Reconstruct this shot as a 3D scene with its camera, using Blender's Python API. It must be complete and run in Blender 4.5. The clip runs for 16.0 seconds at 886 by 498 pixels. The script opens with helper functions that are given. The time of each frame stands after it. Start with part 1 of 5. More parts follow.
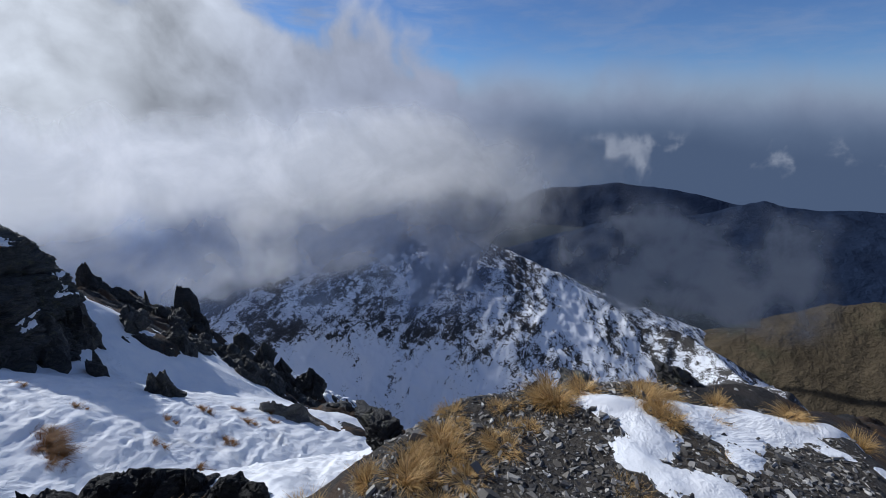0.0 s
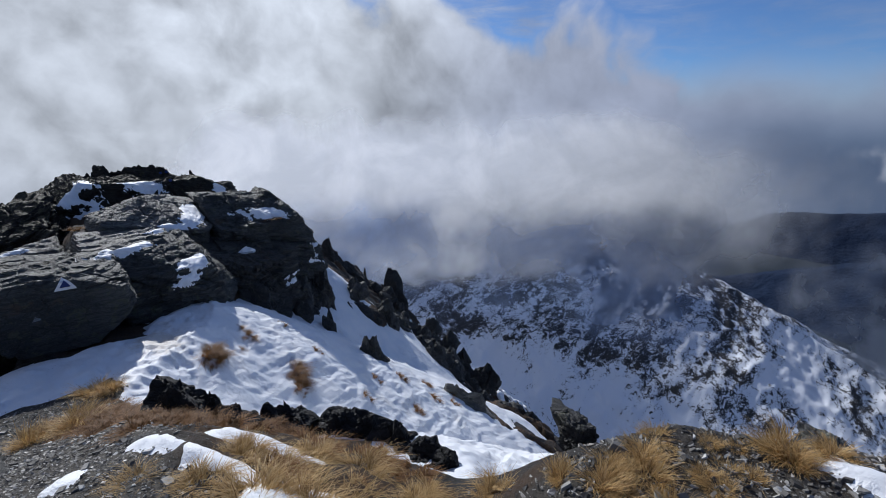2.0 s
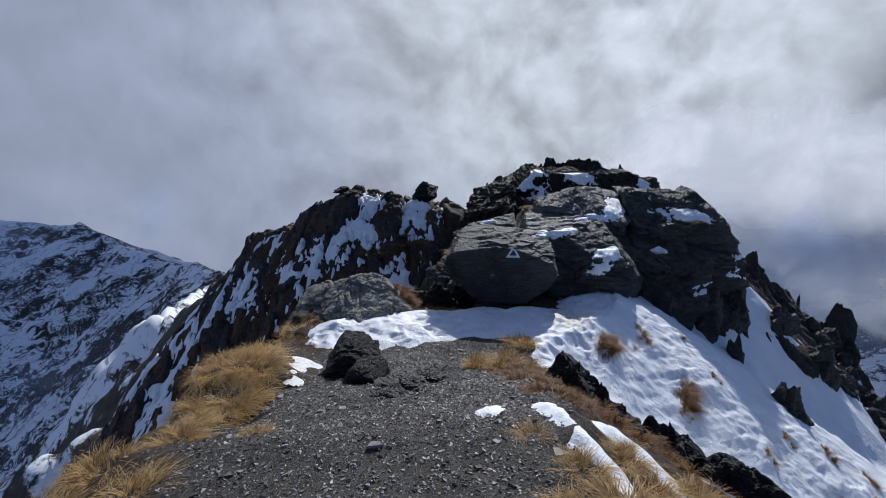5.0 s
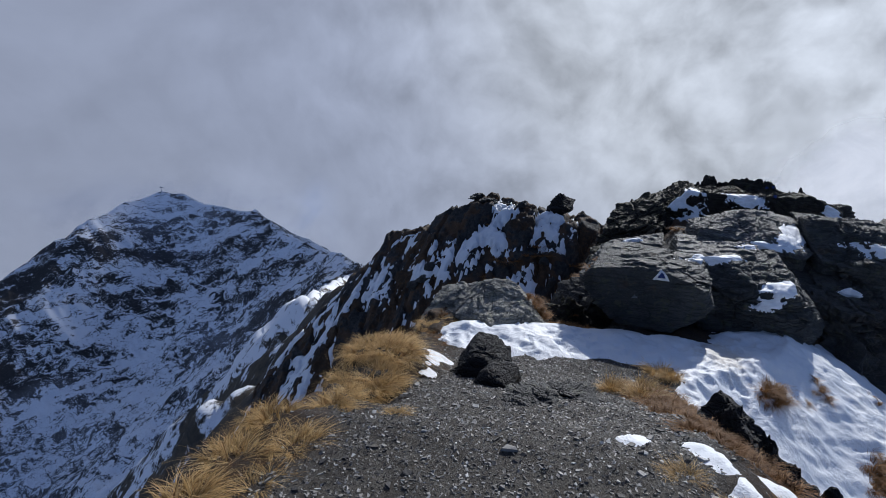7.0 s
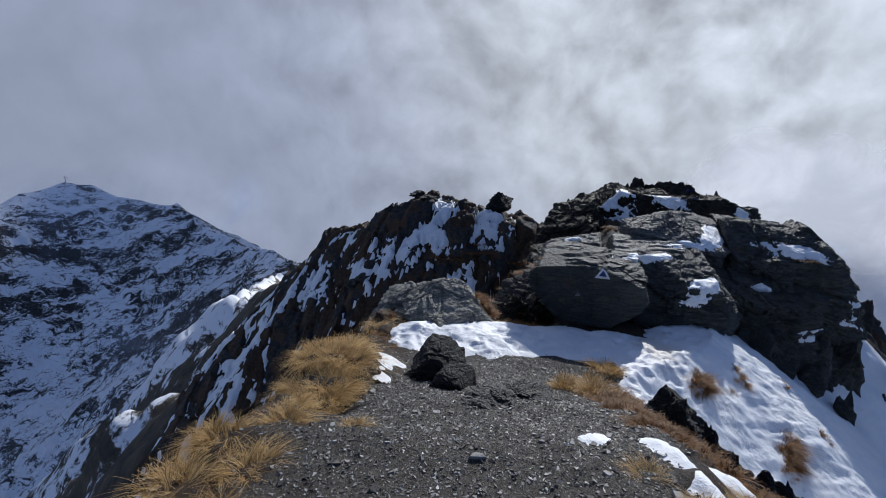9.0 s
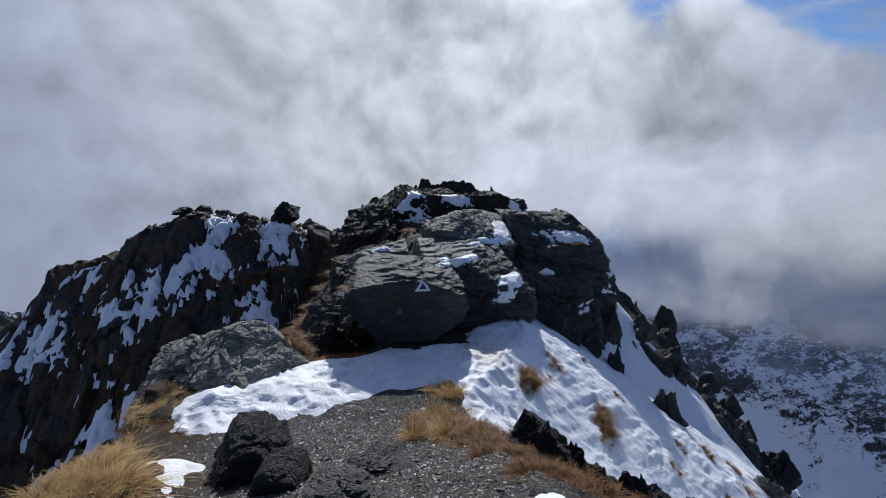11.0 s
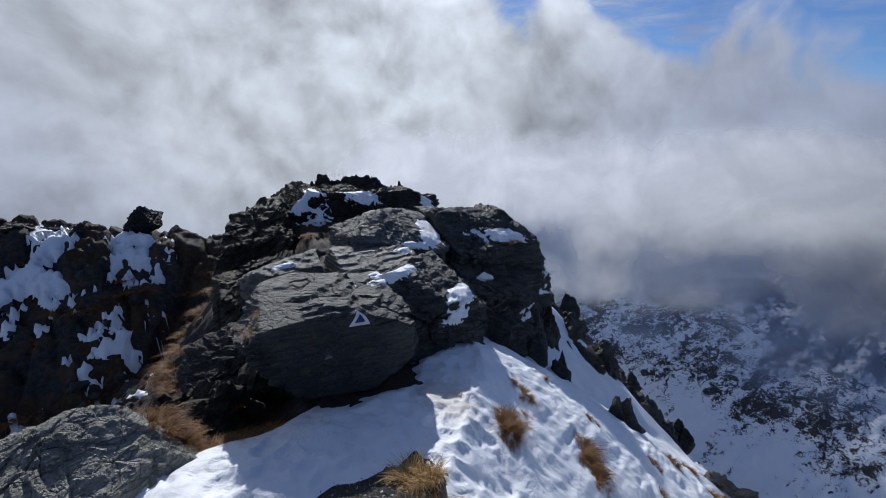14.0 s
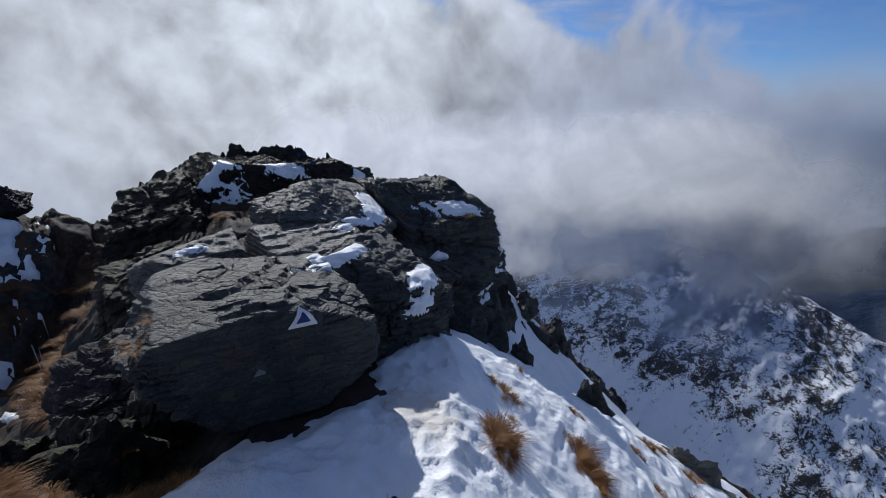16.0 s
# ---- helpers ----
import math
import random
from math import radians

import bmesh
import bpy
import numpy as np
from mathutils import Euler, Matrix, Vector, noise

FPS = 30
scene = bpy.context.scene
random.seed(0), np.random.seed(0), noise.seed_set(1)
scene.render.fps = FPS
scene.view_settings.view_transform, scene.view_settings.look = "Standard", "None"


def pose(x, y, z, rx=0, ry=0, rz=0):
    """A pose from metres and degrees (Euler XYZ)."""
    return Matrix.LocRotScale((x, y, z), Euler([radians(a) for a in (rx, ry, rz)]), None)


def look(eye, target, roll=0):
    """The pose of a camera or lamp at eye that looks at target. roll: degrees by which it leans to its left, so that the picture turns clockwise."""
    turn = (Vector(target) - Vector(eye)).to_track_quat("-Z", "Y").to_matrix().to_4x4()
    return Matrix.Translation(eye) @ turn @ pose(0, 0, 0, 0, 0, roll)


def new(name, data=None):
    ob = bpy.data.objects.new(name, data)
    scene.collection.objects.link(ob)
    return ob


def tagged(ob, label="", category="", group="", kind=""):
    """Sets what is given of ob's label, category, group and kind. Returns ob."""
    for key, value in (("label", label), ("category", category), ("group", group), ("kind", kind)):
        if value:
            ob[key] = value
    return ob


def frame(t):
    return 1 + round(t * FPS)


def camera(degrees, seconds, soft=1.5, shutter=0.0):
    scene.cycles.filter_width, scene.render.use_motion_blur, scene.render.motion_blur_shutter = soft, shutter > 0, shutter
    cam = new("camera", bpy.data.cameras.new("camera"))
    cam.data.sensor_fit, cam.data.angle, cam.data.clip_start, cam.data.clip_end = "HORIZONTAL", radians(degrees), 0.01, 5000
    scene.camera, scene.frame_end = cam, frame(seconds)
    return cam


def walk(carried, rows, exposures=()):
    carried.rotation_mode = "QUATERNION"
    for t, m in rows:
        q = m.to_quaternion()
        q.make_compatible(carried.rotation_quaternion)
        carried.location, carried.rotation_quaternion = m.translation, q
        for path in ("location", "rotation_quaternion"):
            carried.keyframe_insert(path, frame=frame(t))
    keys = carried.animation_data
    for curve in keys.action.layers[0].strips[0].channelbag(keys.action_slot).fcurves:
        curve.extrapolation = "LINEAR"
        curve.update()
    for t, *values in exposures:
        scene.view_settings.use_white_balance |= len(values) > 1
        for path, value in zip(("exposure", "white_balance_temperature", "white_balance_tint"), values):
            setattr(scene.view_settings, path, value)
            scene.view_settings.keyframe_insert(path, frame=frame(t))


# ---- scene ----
cam = camera(88.9, 16.0, 0.45)
PATH = [
    (0, (0.556, -0.481, 1.894), (2.281, 0.344, 1.306), 0.4),
    (0.5, (0.47, -0.435, 1.887), (1.992, 0.724, 1.303), 0.2),
    (1, (0.416, -0.403, 1.879), (1.783, 0.935, 1.294), 0.3),
    (1.5, (0.372, -0.417, 1.86), (1.673, 0.987, 1.283), 0.7),
    (2, (0.343, -0.394, 1.865), (1.575, 1.076, 1.297), 0.6),
    (2.5, (0.31, -0.374, 1.896), (1.351, 1.24, 1.338), -0.7),
    (3, (0.312, -0.385, 1.972), (1.09, 1.371, 1.412), -1.1),
    (3.5, (0.338, -0.304, 1.941), (0.856, 1.544, 1.377), -1.1),
    (4, (0.327, -0.26, 1.956), (0.551, 1.642, 1.378), -1.5),
    (4.5, (0.312, -0.277, 1.953), (0.269, 1.637, 1.376), -1.3),
    (5, (0.269, -0.305, 1.957), (-0.082, 1.58, 1.388), -2.4),
    (7.5, (0.074, -0.389, 1.919), (-0.836, 1.314, 1.4), -0.3),
    (8, (0.047, -0.392, 1.915), (-0.883, 1.298, 1.385), 0.0),
    (8.5, (0.009, -0.377, 1.927), (-0.89, 1.327, 1.391), -0.1),
    (9, (-0.102, -0.35, 1.941), (-0.723, 1.477, 1.414), 1.1),
    (9.5, (-0.186, -0.28, 1.97), (-0.524, 1.622, 1.452), 1.8),
    (12, (-0.627, 1.177, 1.921), (-0.134, 3.05, 1.422), 0.1),
    (12.5, (-0.651, 1.436, 1.884), (-0.103, 3.293, 1.385), 0.7),
    (13, (-0.741, 1.724, 1.848), (-0.118, 3.562, 1.364), 0.8),
    (13.5, (-0.801, 1.987, 1.791), (-0.112, 3.794, 1.281), 0.9),
    (14, (-0.797, 2.303, 1.737), (-0.05, 4.084, 1.22), 0.7),
    (14.5, (-0.857, 2.601, 1.619), (-0.018, 4.335, 1.083), 1.6),
    (15, (-0.879, 2.912, 1.525), (0.061, 4.584, 0.957), 1.9),
    (15.5, (-0.759, 3.243, 1.419), (0.249, 4.873, 0.848), 1.5),
    (16, (-0.697, 3.481, 1.344), (0.333, 5.09, 0.753), 1.7),
]
walk(cam, [(t, look(eye, target, roll)) for t, eye, target, roll in PATH],
     exposures=((0, 0.0, 5900, 10), (16, 0.0, 5950, 10)))
# ---- light ----
SUN_AZ, SUN_EL = 7.0, 31.0          # degrees from +y towards +x, and above the horizon
SUN = Vector((math.sin(radians(SUN_AZ)) * math.cos(radians(SUN_EL)),
              math.cos(radians(SUN_AZ)) * math.cos(radians(SUN_EL)), math.sin(radians(SUN_EL))))
sun = new("sun", bpy.data.lights.new("sun", "SUN"))
sun.data.energy, sun.data.angle, sun.data.color = 3.8, radians(1.0), (1.0, 0.95, 0.88)
sun.matrix_world = look(SUN * 100, (0, 0, 0))


# ---- node helpers ----
class Nodes:
    """A thin wrapper that adds nodes to one tree and links them."""

    def __init__(self, tree):
        self.tree = tree
        tree.nodes.clear()

    def add(self, kind, ins=None, **props):
        n = self.tree.nodes.new(kind)
        for k, v in props.items():
            setattr(n, k, v)
        for k, v in (ins or {}).items():
            self.set(n.inputs[k], v)
        return n

    def set(self, socket, v):
        if isinstance(v, bpy.types.NodeSocket):
            self.tree.links.new(v, socket)
        elif isinstance(v, bpy.types.Node):
            self.tree.links.new(v.outputs[0], socket)
        else:
            socket.default_value = v

    def math(self, op, a, b=0.0, c=0.0, clamp=False):
        n = self.add("ShaderNodeMath", {0: a, 1: b, 2: c}, operation=op, use_clamp=clamp)
        return n.outputs[0]

    def vec(self, op, a, b=(0, 0, 0)):
        n = self.add("ShaderNodeVectorMath", {0: a, 1: b}, operation=op)
        return n.outputs["Value"] if op in ("DOT_PRODUCT", "LENGTH") else n.outputs[0]

    def ramp(self, v, lo, hi, a=0.0, b=1.0, smooth=True):
        n = self.add("ShaderNodeMapRange", {0: v, 1: lo, 2: hi, 3: a, 4: b},
                     interpolation_type="SMOOTHSTEP" if smooth else "LINEAR")
        return n.outputs[0]

    def mix(self, f, a, b, blend="MIX"):
        n = self.add("ShaderNodeMix", data_type="RGBA", blend_type=blend)
        self.set(n.inputs[0], f)
        self.set(n.inputs[6], a if not isinstance(a, tuple) else (*a[:3], 1))
        self.set(n.inputs[7], b if not isinstance(b, tuple) else (*b[:3], 1))
        return n.outputs[2]

    def noise(self, vector, scale, detail=6.0, rough=0.55, distort=0.0):
        n = self.add("ShaderNodeTexNoise", {"Vector": vector, "Scale": scale, "Detail": detail, "Roughness": rough, "Distortion": distort})
        return n.outputs[0]

    def stretch(self, vector, scale, rot=(0, 0, 0)):
        n = self.add("ShaderNodeMapping", {"Vector": vector, "Scale": scale, "Rotation": rot})
        return n.outputs[0]


def way(az, el):
    """The unit vector at az degrees from +y towards +x and el degrees up."""
    a, e = radians(az), radians(el)
    return (math.sin(a) * math.cos(e), math.cos(a) * math.cos(e), math.sin(e))


def build_world():
    world = bpy.data.worlds.new("sky")
    world.use_nodes = True
    scene.world = world
    k = Nodes(world.node_tree)
    d = k.add("ShaderNodeTexCoord").outputs["Generated"]
    z = k.add("ShaderNodeSeparateXYZ", {0: d}).outputs[2]
    sky = k.add("ShaderNodeTexSky", sky_type="NISHITA", sun_disc=False, sun_elevation=radians(SUN_EL),
                sun_rotation=radians(SUN_AZ), altitude=2200, air_density=1.0, dust_density=0.6)
    sky_light = k.add("ShaderNodeBackground", {0: k.mix(1.0, sky.outputs[0], (0.62, 0.86, 1.22), "MULTIPLY"), 1: 0.066})
    # billows: bent noise, and the same a little nearer the sun, which gives their lit and shaded sides
    bend = k.add("ShaderNodeTexNoise", {"Vector": d, "Scale": 2.4, "Detail": 4.0, "Roughness": 0.5}).outputs["Color"]
    bent = k.vec("ADD", d, k.vec("MULTIPLY", k.vec("SUBTRACT", bend, (0.5, 0.5, 0.5)), (0.22, 0.22, 0.20)))
    big = k.noise(bent, 2.1, 5, 0.5)
    mid = k.noise(bent, 4.2, 7, 0.50)
    sunward = k.noise(k.vec("ADD", bent, (0.012, 0.0, 0.042)), 4.2, 7, 0.50)
    fine = k.noise(bent, 15.0, 7, 0.58)
    # the clear part of the sky: over the cloud's edge, which sinks towards the right
    sep = k.add("ShaderNodeSeparateXYZ", {0: d})
    az = k.math("ARCTAN2", sep.outputs[0], sep.outputs[1])
    brim = k.math("ADD", k.ramp(az, 0.35, 0.95, 0.215, 0.15, False), k.ramp(az, 0.95, 1.5, 0.0, -0.24, False))
    brim = k.math("ADD", brim, k.ramp(az, -0.15, 0.42, 0.9, 0.0))
    bulge = k.math("ADD", k.math("MULTIPLY", k.math("SUBTRACT", mid, 0.5), 0.34), k.math("MULTIPLY", k.math("SUBTRACT", big, 0.5), 0.20))
    edge = k.math("SUBTRACT", k.math("SUBTRACT", z, brim), bulge)
    cover = k.ramp(edge, -0.015, 0.05, 1.0, 0.0)
    rim_light = k.ramp(edge, -0.16, -0.01)
    # open sky overhead and behind, away from the cloud
    back = k.math("ADD", k.vec("DOT_PRODUCT", d, way(-170, 50)), k.math("MULTIPLY", k.math("SUBTRACT", big, 0.5), 0.5))
    cover = k.math("MULTIPLY", cover, k.ramp(back, 0.08, 0.34, 1.0, 0.0))
    streak = k.noise(k.stretch(d, (1.0, 2.2, 9.0), (0.18, 0.1, 0.3)), 3.2, 7, 0.6, 0.3)
    veil = k.ramp(az, 0.75, 1.25, 0.8, 0.30)
    cirrus = k.math("MULTIPLY", k.ramp(streak, 0.38, 0.74, 0.15, 1.0), veil)
    cover = k.math("MAXIMUM", cover, cirrus)
    # haze and low cloud towards and under the horizon
    low = k.ramp(k.math("ADD", z, k.math("MULTIPLY", k.math("SUBTRACT", mid, 0.5), 0.12)), 0.0, 0.12, 1.0, 0.0)
    cover = k.math("MAXIMUM", cover, low)
    # cloud brightness: thin and bright round the sun, grey away from it
    toward = k.vec("DOT_PRODUCT", d, way(10, 15))
    glow = k.math("POWER", k.math("MAXIMUM", toward, 0.0), 4.2)
    glow2 = k.math("POWER", k.math("MAXIMUM", toward, 0.0), 22.0)
    relief = k.math("MULTIPLY", k.math("SUBTRACT", mid, sunward), 2.2)
    body = k.math("ADD", k.math("MULTIPLY", k.math("SUBTRACT", mid, 0.5), 1.25), k.math("MULTIPLY", k.math("SUBTRACT", fine, 0.5), 0.28))
    puff = k.ramp(k.math("ADD", relief, body), -0.55, 0.55, 0.0, 1.0, False)
    texture = k.math("MULTIPLY_ADD", puff, k.math("MULTIPLY_ADD", glow, 0.58, 0.07), k.math("MULTIPLY_ADD", glow, -0.22, -0.01))
    lum = k.math("MULTIPLY_ADD", glow, 0.17, 0.315)
    lum = k.math("ADD", lum, texture)
    lum = k.math("ADD", lum, k.math("MULTIPLY", k.math("MULTIPLY", rim_light, puff), k.math("MULTIPLY_ADD", glow, 0.12, 0.03)))
    lum = k.math("MULTIPLY_ADD", glow2, 0.08, lum)
    tint = k.mix(k.ramp(glow, 0.0, 0.8), (0.88, 0.95, 1.18), (0.97, 1.0, 1.05))
    cloud = k.mix(1.0, tint, k.add("ShaderNodeCombineColor", {0: lum, 1: lum, 2: lum}), "MULTIPLY")
    # far haze under the clear part, blue and dim, with a row of small cumulus
    side = k.ramp(k.vec("DOT_PRODUCT", d, way(101, 5)), 0.74, 0.95)
    haze = k.math("MULTIPLY", side, k.ramp(k.math("ADD", z, k.math("MULTIPLY", k.math("SUBTRACT", fine, 0.5), 0.03)), -0.04, 0.10, 1.0, 0.0))
    mound = k.math("ADD", k.noise(bent, 8.5, 6, 0.5), k.math("MULTIPLY", k.math("SUBTRACT", k.noise(bent, 30.0, 4, 0.5), 0.5), 0.25))
    heap = k.math("MULTIPLY", k.ramp(mound, 0.58, 0.72), k.ramp(k.math("ABSOLUTE", k.math("ADD", z, 0.085)), 0.025, 0.055, 1.0, 0.0))
    deep = k.mix(k.ramp(k.math("ADD", z, k.math("MULTIPLY", k.math("SUBTRACT", mid, 0.5), 0.10)), -0.07, 0.06), (0.075, 0.105, 0.17), (0.20, 0.25, 0.34))
    far = k.mix(k.math("MULTIPLY", heap, 0.6), deep, (0.38, 0.40, 0.45))
    cloud = k.mix(haze, cloud, far)
    cloud_light = k.add("ShaderNodeBackground", {0: cloud, 1: 1.0})
    both = k.add("ShaderNodeMixShader", {0: cover, 1: sky_light, 2: cloud_light})
    k.add("ShaderNodeOutputWorld", {0: both})


build_world()


# ---- materials ----
def material(name):
    m = bpy.data.materials.new(name)
    m.use_nodes = True
    return m, Nodes(m.node_tree)


def finish(k, colour, rough, height=None, strength=0.5, distance=0.02, spec=0.4):
    ins = {"Base Color": colour, "Roughness": rough, "Specular IOR Level": spec}
    if height is not None:
        ins["Normal"] = k.add("ShaderNodeBump", {"Height": height, "Strength": strength, "Distance": distance}).outputs[0]
    k.add("ShaderNodeOutputMaterial", {0: k.add("ShaderNodeBsdfPrincipled", ins)})


def rock_material(name, dark, light, lichen, moss=0.0, sheen=0.5):
    m, k = material(name)
    p = k.add("ShaderNodeTexCoord").outputs["Object"]
    rnd = k.add("ShaderNodeObjectInfo").outputs["Random"]
    p = k.vec("ADD", p, k.add("ShaderNodeCombineXYZ", {0: k.math("MULTIPLY", rnd, 31.0)}).outputs[0])
    broad = k.noise(p, 1.3, 6, 0.62, 0.3)
    grain = k.noise(p, 42, 7, 0.75)
    speck = k.noise(p, 120, 3, 0.6)
    layers = k.stretch(p, (1.4, 1.4, 13), (0.1, -0.08, 0))
    band = k.noise(layers, 2.4, 6, 0.7, 0.3)
    # fine cracks, mostly along the layers
    warp = k.add("ShaderNodeTexNoise", {"Vector": p, "Scale": 5.0, "Detail": 5.0}).outputs["Color"]
    bent = k.vec("ADD", k.stretch(p, (1.0, 1.0, 2.6), (0.1, -0.08, 0)), k.vec("MULTIPLY", warp, (0.35, 0.35, 0.35)))
    crack_a = k.ramp(k.add("ShaderNodeTexVoronoi", {"Vector": bent, "Scale": 3.3}, feature="DISTANCE_TO_EDGE").outputs["Distance"], 0.0, 0.05)
    crack_b = k.ramp(k.add("ShaderNodeTexVoronoi", {"Vector": bent, "Scale": 9.5}, feature="DISTANCE_TO_EDGE").outputs["Distance"], 0.0, 0.09)
    c = k.mix(k.ramp(broad, 0.36, 0.66), dark, light)
    c = k.mix(k.math("MULTIPLY", k.ramp(band, 0.44, 0.60), 0.6), c, tuple(v * 0.5 for v in dark))
    c = k.mix(k.math("MULTIPLY", k.ramp(grain, 0.48, 0.68), 0.6), c, tuple(min(1, v * 1.7) for v in light))
    c = k.mix(k.math("MULTIPLY", k.ramp(speck, 0.52, 0.70), 0.45), c, tuple(v * 0.45 for v in dark))
    spots = k.noise(p, 6.5, 9, 0.75, 0.5)
    c = k.mix(k.math("MULTIPLY", k.ramp(spots, 0.54, 0.60), 0.75), c, lichen)
    rust = k.noise(p, 3.1, 5, 0.65)
    c = k.mix(k.math("MULTIPLY", k.ramp(rust, 0.60, 0.72), 0.5), c, (0.10, 0.062, 0.034))
    c = k.mix(k.math("MULTIPLY", k.math("SUBTRACT", 1.0, crack_a), 0.5), c, tuple(v * 0.3 for v in dark))
    c = k.mix(k.math("MULTIPLY", k.math("SUBTRACT", 1.0, crack_b), 0.2), c, tuple(v * 0.4 for v in dark))
    if moss:
        up = k.add("ShaderNodeSeparateXYZ", {0: k.add("ShaderNodeNewGeometry").outputs["Normal"]}).outputs[2]
        c = k.mix(k.math("MULTIPLY", k.ramp(k.math("ADD", up, k.math("MULTIPLY", k.math("SUBTRACT", spots, 0.5), 2.0)), 0.55, 0.95), moss), c, (0.075, 0.070, 0.026))
    h = k.math("ADD", k.math("MULTIPLY", grain, 0.30), k.math("ADD", k.math("MULTIPLY", band, 0.8), k.math("MULTIPLY", spots, 0.35)))
    h = k.math("ADD", h, k.math("ADD", k.math("MULTIPLY", crack_a, 0.35), k.math("MULTIPLY", crack_b, 0.16)))
    finish(k, c, k.ramp(grain, 0.3, 0.7, 0.5, 0.8), h, 1.0, 0.06, sheen)
    return m


def snow_material():
    m, k = material("snow")
    p = k.add("ShaderNodeTexCoord").outputs["Object"]
    soft = k.noise(p, 2.6, 5, 0.55, 0.2)
    pock = k.noise(p, 9, 7, 0.65)
    grain = k.noise(p, 95, 3, 0.6)
    c = k.mix(k.ramp(soft, 0.3, 0.7), (0.80, 0.83, 0.87), (0.88, 0.89, 0.90))
    # trodden, slightly dirty snow on the path and grit blown over it
    dirt = k.noise(p, 1.35, 6, 0.68, 0.4)
    c = k.mix(k.math("MULTIPLY", k.ramp(dirt, 0.57, 0.70), 0.28), c, (0.44, 0.40, 0.34))
    # sandy tread where the path steps round the boulder
    near = k.vec("LENGTH", k.vec("MULTIPLY", k.vec("SUBTRACT", p, (0.95, 6.35, -1.1)), (1.6, 1.0, 0.5)))
    tread = k.math("MULTIPLY", k.ramp(k.math("ADD", near, k.math("MULTIPLY", k.math("SUBTRACT", pock, 0.5), 1.1)), 0.2, 0.62, 1.0, 0.0), 0.5)
    c = k.mix(tread, c, (0.50, 0.42, 0.31))
    grit = k.math("MULTIPLY", k.ramp(k.noise(p, 38, 2, 0.5), 0.70, 0.76), k.ramp(dirt, 0.46, 0.60))
    c = k.mix(k.math("MULTIPLY", grit, 0.75), c, (0.12, 0.09, 0.06))
    h = k.math("ADD", k.math("MULTIPLY", soft, 0.6), k.math("ADD", k.math("MULTIPLY", pock, k.math("MULTIPLY", k.ramp(dirt, 0.40, 0.62), 0.5)), k.math("MULTIPLY", grain, 0.05)))
    finish(k, c, 0.55, h, 0.42, 0.13, 0.3)
    return m


def ground_material():
    """Slate gravel on the trodden crest, dark soil with dead grass beside it, bare rock where it is steep."""
    m, k = material("ridge_ground")
    p = k.add("ShaderNodeTexCoord").outputs["Object"]
    zone = k.add("ShaderNodeSeparateColor", {0: k.add("ShaderNodeAttribute", attribute_name="zone").outputs["Color"]})
    broad = k.noise(p, 0.9, 6, 0.6)
    mid = k.noise(p, 6, 7, 0.65)
    fine = k.noise(p, 45, 5, 0.7)
    chips = k.add("ShaderNodeTexVoronoi", {"Vector": k.vec("ADD", p, k.add("ShaderNodeCombineXYZ", {0: mid, 1: fine}).outputs[0]), "Scale": 38.0, "Randomness": 1.0})
    tone = k.add("ShaderNodeSeparateColor", {0: chips.outputs["Color"]}).outputs[0]
    gravel = k.mix(tone, (0.036, 0.030, 0.024), (0.16, 0.145, 0.122))
    gravel = k.mix(k.math("MULTIPLY", k.ramp(mid, 0.45, 0.65), 0.6), gravel, (0.055, 0.042, 0.028))
    soil = k.mix(fine, (0.016, 0.011, 0.008), (0.075, 0.045, 0.022))
    soil = k.mix(k.ramp(mid, 0.45, 0.66), soil, (0.10, 0.052, 0.021))
    rock = k.mix(k.ramp(mid, 0.35, 0.68), (0.020, 0.020, 0.021), (0.062, 0.061, 0.058))
    rock = k.mix(k.math("MULTIPLY", k.ramp(broad, 0.48, 0.60), 0.75), rock, (0.115, 0.064, 0.030))
    wild = k.mix(zone.outputs[1], rock, soil)
    c = k.mix(zone.outputs[0], wild, gravel)
    h = k.math("ADD", k.math("MULTIPLY", mid, 0.6), k.math("ADD", k.math("MULTIPLY", fine, 0.3), k.math("MULTIPLY", tone, 0.22)))
    finish(k, c, k.ramp(fine, 0.3, 0.7, 0.6, 0.9), h, 0.9, 0.05, 0.35)
    return m


